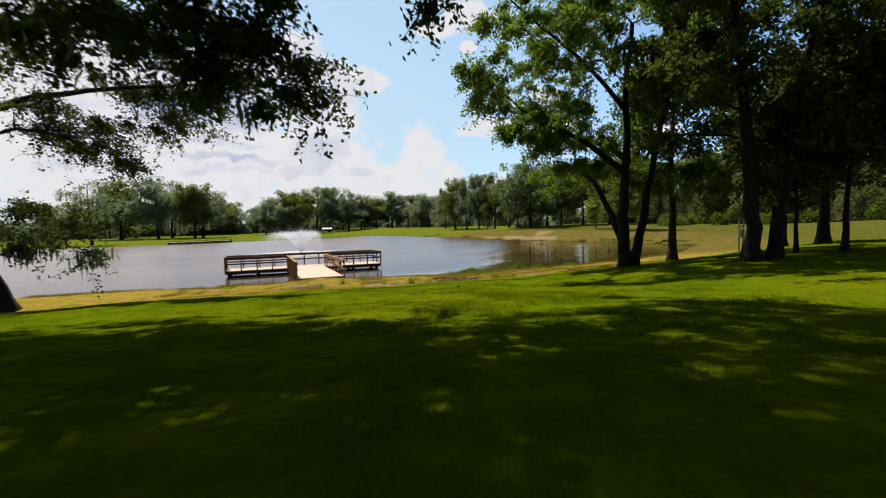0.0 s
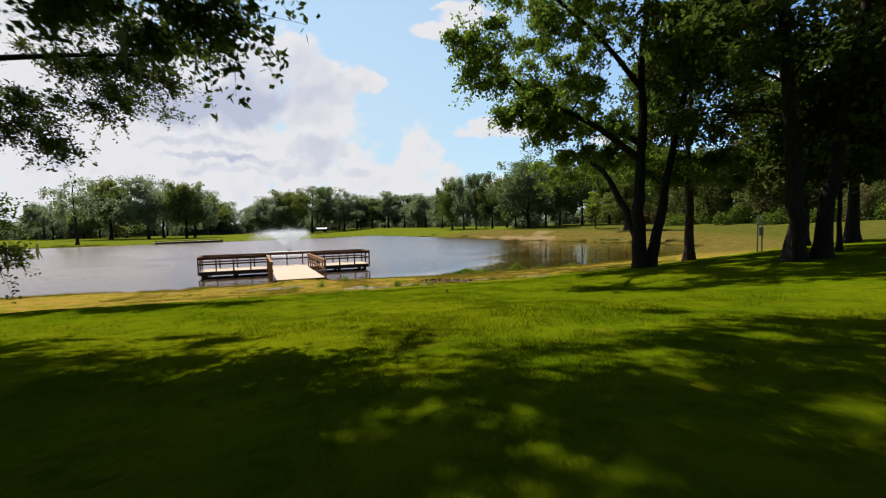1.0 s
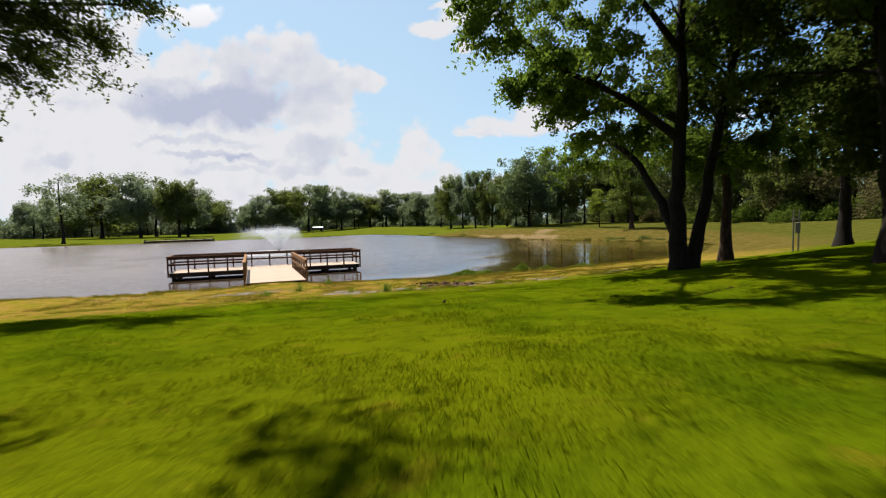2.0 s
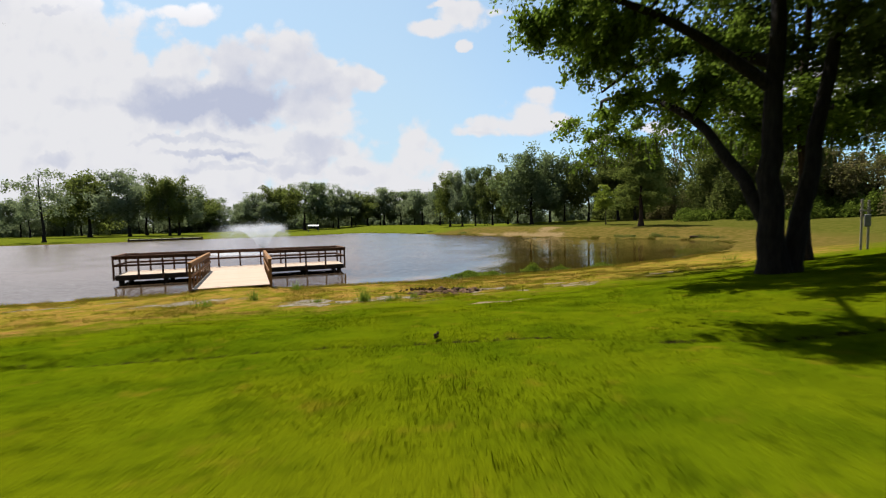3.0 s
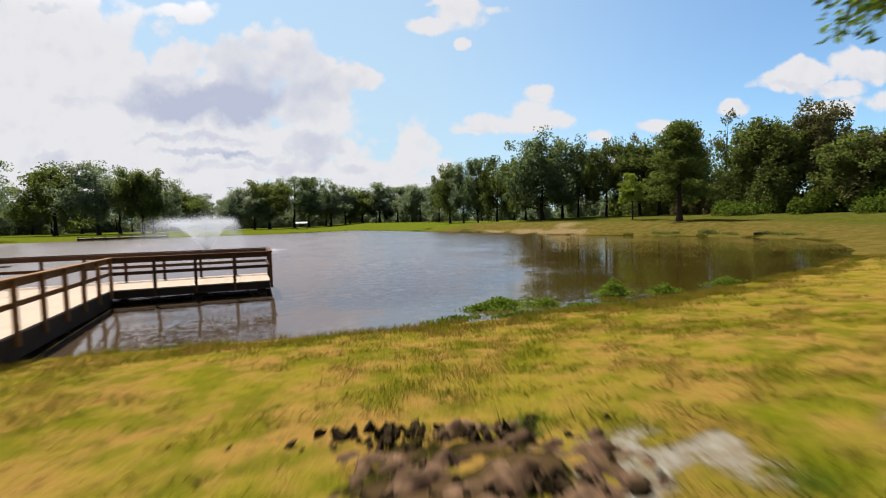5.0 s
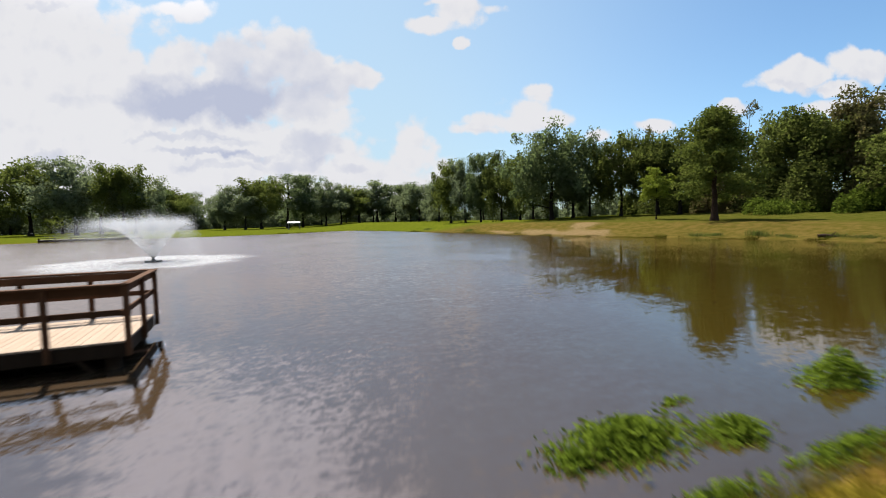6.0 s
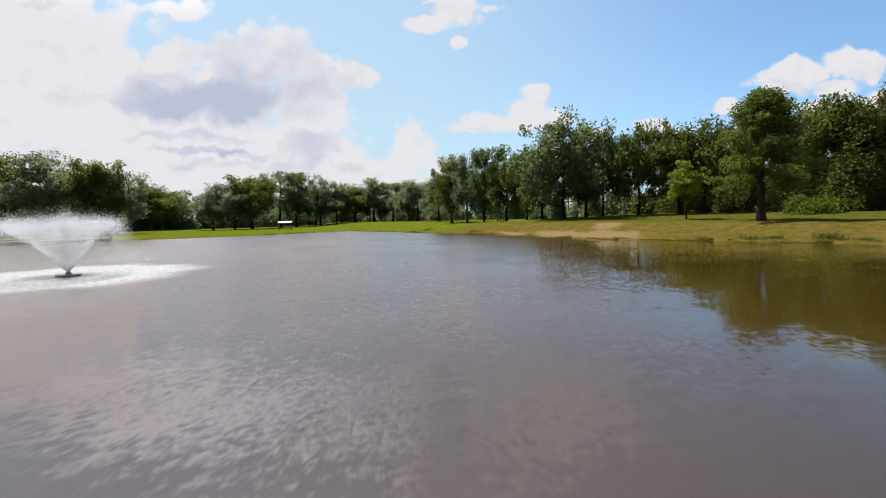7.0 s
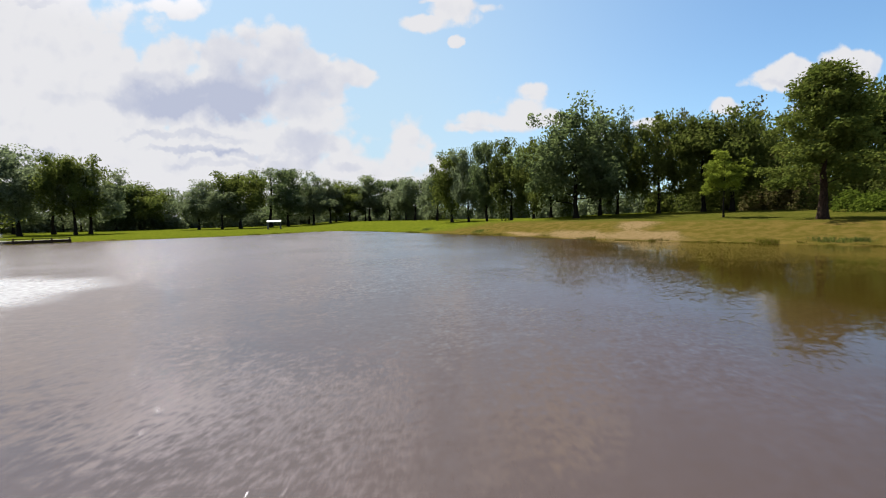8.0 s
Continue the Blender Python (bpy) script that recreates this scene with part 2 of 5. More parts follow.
def blade_material():
    mat, n, out = material("grass_blade")
    place = n.put("ShaderNodeTexCoord").outputs["Object"]
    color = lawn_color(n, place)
    each = n.put("ShaderNodeNewGeometry").outputs["Random Per Island"]
    color = n.mix(n.smooth(each, 0.2, 1.0, 0.0, 0.5), color, rgb(0.074, 0.106, 0.0013))
    diffuse, through_leaf, mix = n.put("ShaderNodeBsdfDiffuse"), n.put("ShaderNodeBsdfTranslucent"), n.put("ShaderNodeMixShader", Fac=0.4)
    n.link(color, diffuse.inputs[0])
    n.link(color, through_leaf.inputs[0])
    n.link(diffuse.outputs[0], mix.inputs[1])
    n.link(through_leaf.outputs[0], mix.inputs[2])
    n.link(mix.outputs[0], out.inputs[0])
    return mat


def leaf_material(name, dark, light, glow=0.45):
    mat, n, out = material(name)
    each = n.put("ShaderNodeNewGeometry").outputs["Random Per Island"]
    whole = n.put("ShaderNodeObjectInfo").outputs["Random"]
    place = n.put("ShaderNodeTexCoord").outputs["Object"]
    patch = n.noise(place, 0.30, 4.0, 0.6)
    mixed = n.math("ADD", n.math("MULTIPLY", each, 0.4), n.math("MULTIPLY", n.smooth(patch, 0.3, 0.7), 0.6))
    color = n.mix(mixed, dark, light)
    color = n.mix(n.math("MULTIPLY", whole, 0.28), color, n.mix(0.5, color, rgb(0.09, 0.0825, 0.015)))
    diffuse, through_leaf, mix = n.put("ShaderNodeBsdfDiffuse"), n.put("ShaderNodeBsdfTranslucent"), n.put("ShaderNodeMixShader", Fac=glow)
    n.link(color, diffuse.inputs[0])
    n.link(n.mix(0.3, color, rgb(0.10, 0.155, 0.018)), through_leaf.inputs[0])
    n.link(diffuse.outputs[0], mix.inputs[1])
    n.link(through_leaf.outputs[0], mix.inputs[2])
    n.link(mix.outputs[0], out.inputs[0])
    return mat


def bark_material(name, dark, light):
    mat, n, out = material(name)
    place = n.put("ShaderNodeTexCoord").outputs["Object"]
    ridges = n.noise(n.scaled(place, (9.0, 9.0, 1.6)), 1.6, 5.0, 0.65)
    moss = n.noise(place, 0.9, 3.0)
    color = n.mix(n.smooth(ridges, 0.35, 0.7), dark, light)
    color = n.mix(n.smooth(moss, 0.5, 0.75, 0.0, 0.45), color, rgb(0.024, 0.023, 0.014))
    principled(n, out, color, 0.92, Specular_IOR_Level=0.15, Normal=n.bump(ridges, 1.0, 0.05))
    return mat


def wood_material(name, dark, light, grain=(30.0, 30.0, 2.0), rough=0.85, gloss=0.08):
    mat, n, out = material(name)
    place = n.put("ShaderNodeTexCoord").outputs["Object"]
    each = n.put("ShaderNodeObjectInfo").outputs["Random"]
    lines = n.noise(n.scaled(place, grain), 1.0, 4.0, 0.6, 0.4)
    stain = n.noise(place, 1.3, 4.0)
    color = n.mix(n.math("ADD", n.math("MULTIPLY", lines, 0.6), n.math("MULTIPLY", each, 0.4)), dark, light)
    color = n.mix(n.smooth(stain, 0.45, 0.8, 0.0, 0.4), color, dark)
    principled(n, out, color, rough, Specular_IOR_Level=gloss, Normal=n.bump(lines, 0.35, 0.004))
    return mat


def plain_material(name, a, b, rough, scale=4.0, metal=0.0, gloss=0.5, relief=0.01):
    mat, n, out = material(name)
    place = n.put("ShaderNodeTexCoord").outputs["Object"]
    dirt = n.noise(place, scale, 5.0, 0.65)
    principled(n, out, n.mix(n.smooth(dirt, 0.3, 0.75), a, b), rough, Metallic=metal, Specular_IOR_Level=gloss, Normal=n.bump(dirt, 0.25, relief))
    return mat


def water_material():
    mat, n, out = material("pond_water")
    place = n.put("ShaderNodeTexCoord").outputs["Object"]
    turned = n.scaled(place, (1.0, 2.1, 1.0), 0.5)
    across = n.put("ShaderNodeSeparateXYZ")
    n.link(place, across.inputs[0])
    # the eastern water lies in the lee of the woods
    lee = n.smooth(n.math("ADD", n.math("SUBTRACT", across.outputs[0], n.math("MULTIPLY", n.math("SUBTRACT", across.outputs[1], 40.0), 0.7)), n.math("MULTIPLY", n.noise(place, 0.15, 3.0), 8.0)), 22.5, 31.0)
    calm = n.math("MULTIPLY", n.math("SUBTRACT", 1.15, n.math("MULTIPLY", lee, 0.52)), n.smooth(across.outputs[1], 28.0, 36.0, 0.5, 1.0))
    gust = n.math("MULTIPLY", n.smooth(n.noise(place, 0.16, 4.0, 0.6), 0.36, 0.64, 0.45, 1.45), calm)
    west = n.smooth(n.dot(place, (0.92, -0.39, 0.0)), -6.5, -2.5, 1.0, 0.0)
    patch = n.smooth(n.noise(turned, 9.0, 2.0, 0.5), 0.655, 0.78)

    def slopes(vector, scale, detail, size):
        """Random slopes, steep along the wind and slight across it."""
        node, axes, flat_axes = n.put("ShaderNodeTexNoise", Scale=scale, Detail=detail, Roughness=0.55), n.put("ShaderNodeSeparateXYZ"), n.put("ShaderNodeCombineXYZ")
        n.link(vector, node.inputs["Vector"])
        centred, sized = n.tree.nodes.new("ShaderNodeVectorMath"), n.tree.nodes.new("ShaderNodeVectorMath")
        centred.operation, sized.operation = "SUBTRACT", "SCALE"
        n.link(node.outputs["Color"], centred.inputs[0])
        centred.inputs[1].default_value = (0.5, 0.5, 0.5)
        n.link(centred.outputs[0], axes.inputs[0])
        along, side = axes.outputs[1], n.math("MULTIPLY", axes.outputs[0], 0.22)
        n.link(n.math("ADD", n.math("MULTIPLY", along, 0.39), n.math("MULTIPLY", side, 0.92)), flat_axes.inputs[0])
        n.link(n.math("SUBTRACT", n.math("MULTIPLY", along, 0.92), n.math("MULTIPLY", side, 0.39)), flat_axes.inputs[1])
        n.link(flat_axes.outputs[0], sized.inputs[0])
        n.fill(sized.inputs["Scale"], size)
        return sized.outputs[0]

    # fixed normal tilt towards the near shore, so open water mirrors brighter sky
    wind, lean = n.math("MULTIPLY", n.math("SUBTRACT", 1.0, lee), n.smooth(across.outputs[1], 28.0, 33.0)), n.tree.nodes.new("ShaderNodeVectorMath")
    lean.operation = "SCALE"
    lean.inputs[0].default_value = (-0.042, -0.100, 0.0)
    n.link(wind, lean.inputs["Scale"])
    # sun glints put into the normals: random western patches share one fixed tilt
    glint = n.tree.nodes.new("ShaderNodeVectorMath")
    glint.operation = "SCALE"
    glint.inputs[0].default_value = (0.13, -0.50, 0.0)
    n.link(n.math("MULTIPLY", west, patch), glint.inputs["Scale"])
    tilt = None
    for way in (lean.outputs[0], slopes(turned, 0.7, 2.0, n.math("MULTIPLY", gust, 0.035)), slopes(turned, 2.0, 3.0, n.math("MULTIPLY", gust, 0.10)), slopes(turned, 4.4, 2.0, n.math("MULTIPLY", gust, 0.17)), slopes(turned, 11.0, 2.0, n.math("MULTIPLY", gust, n.smooth(across.outputs[1], 34.0, 64.0, 0.22, 0.42))), glint.outputs[0]):
        add = n.tree.nodes.new("ShaderNodeVectorMath")
        add.operation = "ADD"
        n.link(way, add.inputs[0])
        n.fill(add.inputs[1], (0.0, 0.0, 1.0) if tilt is None else tilt)
        tilt = add.outputs[0]
    unit_up = n.tree.nodes.new("ShaderNodeVectorMath")
    unit_up.operation = "NORMALIZE"
    n.link(tilt, unit_up.inputs[0])
    body_tone = n.noise(place, 0.12, 4.0)
    # sun glare in the west, mirrored dark woods in the east, put into colour
    body_tone = n.math("ADD", n.math("MULTIPLY", body_tone, 0.5), n.smooth(across.outputs[0], 6.0, 44.0, 0.6, -0.15), True)
    color = n.mix(body_tone, rgb(0.028, 0.0175, 0.0050), rgb(0.042, 0.0285, 0.0180))
    # body colour lightens away from the near shore
    outer_color = n.mix(body_tone, rgb(0.042, 0.0255, 0.0080), rgb(0.064, 0.0425, 0.0290))
    color = n.mix(n.smooth(n.math("ADD", across.outputs[1], n.math("MULTIPLY", n.noise(place, 0.2, 3.0), 6.0)), 35.0, 50.0), color, outer_color)
    # lee water tinted olive to carry the dark reflection of the woods
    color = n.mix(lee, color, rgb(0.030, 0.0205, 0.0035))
    # gloss raised westward and tinted blue to carry the bright sky's reflection
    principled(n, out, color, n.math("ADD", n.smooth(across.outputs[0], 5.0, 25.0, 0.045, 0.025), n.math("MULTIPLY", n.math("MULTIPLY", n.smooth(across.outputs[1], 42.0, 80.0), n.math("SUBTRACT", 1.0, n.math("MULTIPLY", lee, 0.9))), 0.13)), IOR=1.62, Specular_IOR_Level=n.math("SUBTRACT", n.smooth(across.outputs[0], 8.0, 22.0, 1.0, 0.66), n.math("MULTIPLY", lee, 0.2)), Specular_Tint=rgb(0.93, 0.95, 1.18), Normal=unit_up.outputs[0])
    return mat


def spray_material(name, low, high, scale, fading=False):
    """Fine water drops in the air, thicker and thinner."""
    mat, n, out = material(name)
    place = n.put("ShaderNodeTexCoord").outputs["Object"]
    thick = n.smooth(n.noise(place, scale, 5.0, 0.7), 0.3, 0.75, low, high)
    if fading:
        rim = n.put("ShaderNodeAttribute")
        rim.attribute_name = "thickness"
        thick = n.math("MULTIPLY", thick, rim.outputs["Fac"])
    clear, white, glow, body, mix = n.put("ShaderNodeBsdfTransparent"), n.put("ShaderNodeBsdfDiffuse", Color=rgb(0.62, 0.64, 0.68)), n.put("ShaderNodeBsdfTranslucent", Color=rgb(0.62, 0.64, 0.68)), n.put("ShaderNodeMixShader", Fac=0.5), n.put("ShaderNodeMixShader")
    n.link(white.outputs[0], body.inputs[1])
    n.link(glow.outputs[0], body.inputs[2])
    n.link(thick, mix.inputs[0])
    n.link(clear.outputs[0], mix.inputs[1])
    n.link(body.outputs[0], mix.inputs[2])
    n.link(mix.outputs[0], out.inputs[0])
    return mat


LAWN, BLADE, WATER = ground_material(), blade_material(), water_material()
LEAF_OAK = leaf_material("oak_leaf", rgb(0.046, 0.088, 0.012), rgb(0.140, 0.200, 0.024), 0.55)
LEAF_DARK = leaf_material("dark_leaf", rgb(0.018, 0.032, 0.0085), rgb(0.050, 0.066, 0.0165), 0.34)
# leaf colour darkened for oaks standing in shade against the light
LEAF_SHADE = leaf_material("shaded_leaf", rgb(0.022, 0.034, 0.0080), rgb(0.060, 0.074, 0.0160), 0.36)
# far leaves made pale and grey: distance haze put into the colour
LEAF_FAR = leaf_material("hazed_park_leaf", rgb(0.092, 0.114, 0.080), rgb(0.180, 0.20, 0.130), 0.6)
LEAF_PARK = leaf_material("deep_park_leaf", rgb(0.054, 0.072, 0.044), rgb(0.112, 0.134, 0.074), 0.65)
LEAF_OLIVE = leaf_material("olive_leaf", rgb(0.050, 0.062, 0.020), rgb(0.112, 0.120, 0.034), 0.58)
LEAF_WOOD = leaf_material("wood_leaf", rgb(0.038, 0.046, 0.017), rgb(0.082, 0.088, 0.028), 0.55)
LEAF_LIME = leaf_material("lime_leaf", rgb(0.135, 0.175, 0.022), rgb(0.26, 0.30, 0.045), 0.45)
LEAF_CYPRESS = leaf_material("cypress_leaf", rgb(0.058, 0.078, 0.020), rgb(0.135, 0.150, 0.034), 0.4)
LEAF_BROWN = leaf_material("rusty_leaf", rgb(0.070, 0.060, 0.028), rgb(0.130, 0.104, 0.050), 0.4)
LEAF_WEED = leaf_material("weed_leaf", rgb(0.058, 0.098, 0.009), rgb(0.150, 0.210, 0.024), 0.45)
LEAF_BUSH = leaf_material("bush_leaf", rgb(0.034, 0.058, 0.008), rgb(0.090, 0.120, 0.018), 0.35)
MOSS = leaf_material("hanging_moss", rgb(0.0456, 0.0524, 0.0342), rgb(0.0866, 0.0912, 0.0638), 0.35)
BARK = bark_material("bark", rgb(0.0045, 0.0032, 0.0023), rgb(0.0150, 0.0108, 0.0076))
BARK_RED = bark_material("red_bark", rgb(0.0143, 0.00763, 0.00511), rgb(0.0511, 0.0287, 0.0185))
RAIL_WOOD = wood_material("stained_wood", rgb(0.034, 0.0165, 0.0095), rgb(0.105, 0.050, 0.026), (6.0, 6.0, 6.0))
DECK_WOOD = wood_material("weathered_board", rgb(0.262, 0.196, 0.148), rgb(0.340, 0.268, 0.214), (20.0, 3.0, 20.0), 0.8)
# ramp rails in a lighter brown than the platform rails
RAMP_WOOD = wood_material("ramp_rail_wood", rgb(0.090, 0.040, 0.016), rgb(0.22, 0.115, 0.048), (6.0, 6.0, 6.0))
PILE_WOOD = wood_material("wet_pile", rgb(0.0148, 0.00988, 0.00692), rgb(0.0445, 0.0287, 0.0188), (14.0, 14.0, 2.0))
GREY_WOOD = wood_material("grey_post", rgb(0.128, 0.114, 0.0889), rgb(0.227, 0.207, 0.173), (14.0, 14.0, 2.0))
METAL_GREY = plain_material("grey_metal", rgb(0.0494, 0.0494, 0.0494), rgb(0.0889, 0.0889, 0.0844), 0.5)
BLACK = plain_material("black_plastic", rgb(0.00741, 0.00741, 0.0079), rgb(0.0148, 0.0148, 0.0148), 0.4)
WHITE_ROOF = plain_material("white_roof", rgb(0.25, 0.26, 0.27), rgb(0.31, 0.315, 0.32), 0.5)
MUD = plain_material("wet_mud", rgb(0.018, 0.009, 0.0045), rgb(0.120, 0.072, 0.042), 0.95, 3.2, 0.0, 0.08, 0.05)
TURF_AND_HOLE = plain_material("dark_turf_and_hole", rgb(0.010, 0.0065, 0.003), rgb(0.034, 0.022, 0.010), 0.95, 14.0, 0.0, 0.05, 0.03)
FOAM = spray_material("splash_foam", 0.35, 0.85, 3.5, True)
DROPS = spray_material("spray_drop", 0.12, 0.32, 1.0)

# ---- mesh helpers ----


def mesh_of(name, verts, faces, mat, smooth=False):
    """A mesh from arrays of corners and of equal-sided faces."""
    verts, faces = np.asarray(verts, np.float32), np.asarray(faces, np.int32)
    me = bpy.data.meshes.new(name)
    sides = faces.shape[1]
    me.vertices.add(len(verts))
    me.vertices.foreach_set("co", verts.ravel())
    me.loops.add(faces.size)
    me.loops.foreach_set("vertex_index", faces.ravel())
    me.polygons.add(len(faces))
    me.polygons.foreach_set("loop_start", np.arange(0, faces.size, sides, dtype=np.int32))
    if smooth:
        me.polygons.foreach_set("use_smooth", np.ones(len(faces), bool))
    me.update(calc_edges=True)
    me.materials.append(mat)
    return me


def child(name, me, parent, label=""):
    ob = new(name, me)
    ob.parent = parent
    return tagged(ob, label)


def part(name, bm, mat, parent, label="", smooth=False):
    me = bpy.data.meshes.new(name)
    bm.to_mesh(me)
    bm.free()
    me.materials.append(mat)
    if smooth:
        me.polygons.foreach_set("use_smooth", np.ones(len(me.polygons), bool))
    return child(name, me, parent, label)


def box(x0, y0, z0, x1, y1, z1, bevel=0.006):
    bm = bmesh.new()
    bmesh.ops.create_cube(bm, size=1.0, matrix=Matrix.Translation(((x0 + x1) / 2, (y0 + y1) / 2, (z0 + z1) / 2)) @ Matrix.Diagonal((x1 - x0, y1 - y0, z1 - z0, 1)))
    if bevel:
        bmesh.ops.bevel(bm, geom=bm.edges[:], offset=bevel, segments=1, affect="EDGES")
    return bm


def rod(x, y, z0, z1, r0, r1, sides=10):
    bm = bmesh.new()
    bmesh.ops.create_cone(bm, cap_ends=True, segments=sides, radius1=r0, radius2=r1, depth=z1 - z0, matrix=Matrix.Translation((x, y, (z0 + z1) / 2)))
    return bm


def hashed(i, j, seed):
    h = (i.astype(np.int64) * 374761393 + j.astype(np.int64) * 668265263 + seed * 1274126177) & 0x7FFFFFFF
    h = ((h ^ (h >> 13)) * 1274126177) & 0x7FFFFFFF
    return ((h ^ (h >> 16)) & 0xFFFF) / 65535.0


def bumps(x, y, seed=0):
    """Smooth random heights 0 to 1 on a unit grid."""
    i, j = np.floor(x), np.floor(y)
    u, v = x - i, y - j
    u, v = u * u * (3 - 2 * u), v * v * (3 - 2 * v)
    a, b, c, d = hashed(i, j, seed), hashed(i + 1, j, seed), hashed(i, j + 1, seed), hashed(i + 1, j + 1, seed)
    return (a * (1 - u) + b * u) * (1 - v) + (c * (1 - u) + d * u) * v


def ease(v, lo, hi):
    v = np.clip((v - lo) / (hi - lo), 0, 1)
    return v * v * (3 - 2 * v)


# ---- the lie of the land ----
POND = np.array([
    (-75, 40), (-40, 33), (-17, 31.3), (0, 29.7), (8, 28.6), (11, 28.1), (16, 27.9), (20, 27.9), (26, 29.0), (32, 30.2), (40, 32.6), (46, 35.4),
    (53, 40), (57.5, 45), (57.5, 52), (55, 58), (53, 64), (50.5, 70), (48.5, 76), (47.5, 84), (46, 95), (44, 106), (42.5, 118), (40, 132),
    (36, 143), (30, 142), (24, 137), (16, 130.5), (10, 128.5), (4, 127), (-2, 126), (-12, 123.5), (-22, 119.5), (-32, 117), (-44, 117), (-62, 120), (-76, 100), (-80, 60),
], float)


def shore_distance(x, y):
    """Metres from the pond's edge, minus within it."""
    best = np.full(x.shape, 1e9)
    inside = np.zeros(x.shape, bool)
    for (ax, ay), (bx, by) in zip(POND, np.roll(POND, -1, 0)):
        dx, dy = bx - ax, by - ay
        s = np.clip(((x - ax) * dx + (y - ay) * dy) / (dx * dx + dy * dy), 0, 1)
        best = np.minimum(best, np.hypot(x - ax - s * dx, y - ay - s * dy))
        crosses = (ay > y) != (by > y)
        inside ^= crosses & (x < (y - ay) * dx / (dy if dy else 1e-9) + ax)
    return np.where(inside, -best, best)


# bare sandy spots: x, y, half length, half width
BARE = [(4.45, 20.2, 0.35, 0.5), (5.1, 19.55, 0.35, 0.3), (5.0, 21.3, 0.6, 0.5), (5.5, 20.4, 0.6, 0.4), (6.15, 20.1, 0.4, 0.4), (6.75, 19.9, 0.36, 0.75), (7.15, 20.2, 0.42, 0.7), (7.8, 19.6, 0.32, 0.5), (10.6, 20.1, 0.34, 0.5), (11.4, 20.3, 0.42, 0.6),
        (13.8, 19.3, 0.5, 0.45), (14.1, 18.7, 0.5, 0.6), (13.2, 17.9, 0.55, 0.5), (8.8, 15.5, 0.62, 0.15), (9.45, 15.65, 0.3, 0.12), (9.95, 18.2, 0.22, 0.25), (8.0, 17.9, 0.28, 0.14), (11.3, 18.4, 0.25, 0.22),
        (1.0, 23.2, 1.8, 0.35), (-3.0, 25.5, 2.0, 0.35), (17.5, 18.5, 0.8, 0.3), (50.2, 80.0, 1.3, 5.0), (52.2, 73.5, 1.5, 3.6), (48.6, 90.0, 0.9, 3.5), (56.0, 77.0, 1.8, 1.8)]
MUDDY = [(9.3, 20.7, 0.75, 0.9), (10.1, 20.7, 0.6, 0.8)]


def spots(rows, x, y):
    """1 within the given ovals, with ragged edges and holes, falling to 0 outside."""
    near = (np.abs(x) < 30) & (y < 32)
    wx = x + (1 - near) * 2.2 * (bumps(x / 2.0, y / 2.0, 36) - 0.5) + near * (0.75 * (bumps(x / 0.55, y / 0.55, 31) - 0.5) + 0.40 * (bumps(x / 0.2, y / 0.2, 32) - 0.5))
    wy = y + (1 - near) * 3.0 * (bumps(x / 2.0, y / 2.6, 37) - 0.5) + near * (0.55 * (bumps(x / 0.55, y / 0.45, 33) - 0.5) + 0.30 * (bumps(x / 0.2, y / 0.2, 34) - 0.5))
    total = np.zeros(x.shape)
    for cx, cy, rx, ry in rows:
        total = np.maximum(total, 1.25 - 0.75 * np.hypot((wx - cx) / rx, (wy - cy) / ry))
    holes = near * 0.9 * ease(bumps(x / 0.33, y / 0.25, 35), 0.55, 0.8)
    return np.clip(total - holes, 0, 1)


def rut_line(x, y):
    """A worn rut across the lawn, broken here and there."""
    line = np.exp(-((y - 10.9 + 0.42 * (x - 4.9) + 0.25 * np.sin(x * 0.9)) / 0.17) ** 2)
    return line * ease(bumps(x / 0.8, y / 0.8, 6), 0.0, 0.22) * (x > -4) * (x < 12)


def land(x, y):
    """Height of the ground, without its small bumps, and the distance from the water."""
    d = shore_distance(x, y)
    near = np.interp(d, [0, 2.5, 5, 8, 10, 12, 15, 17.7, 20.5, 23, 27, 31, 36, 90], [0, 0.26, 0.44, 0.66, 0.78, 0.96, 1.42, 1.72, 1.95, 2.15, 2.55, 2.8, 2.95, 3.0])
    near = near + np.clip((x - 10) * 0.05, 0, 0.55) * ease(d, 3, 14) * (1 - ease(y, 20, 45)) * (1 - ease(near, 2.5, 3.2) * 0.6) + 0.30 * np.exp(-((x - 2.4) / 2.6) ** 2 - ((y - 25.6) / 2.0) ** 2)
    low = ease(y, 108, 134)
    far = (0.35 - 0.2 * low + (1 - low) * 1.35 * ease(x, -10, 45) + low * 0.6 * ease(x, 15, 60)) * ease(d, -0.5, 10) + 0.9 * ease(d, 12, 45) * ease(x, 38, 60)
    z = near + (far - near) * ease(y, 32, 60)
    z = np.where(d < 0, np.maximum(-1.6, d * 0.28), z)
    return z, d


def height(x, y):
    z, d = land(np.array([float(x)]), np.array([float(y)]))
    return float(z[0])


def steps(*pieces):
    """Grid lines: (from, to, step) pieces one after the other."""
    lines = [np.arange(a, b, s) for a, b, s in pieces]
    return np.concatenate(lines)


def graded(last, far, count):
    return last + (far - last) * (np.arange(1, count + 1) / count) ** 2.6


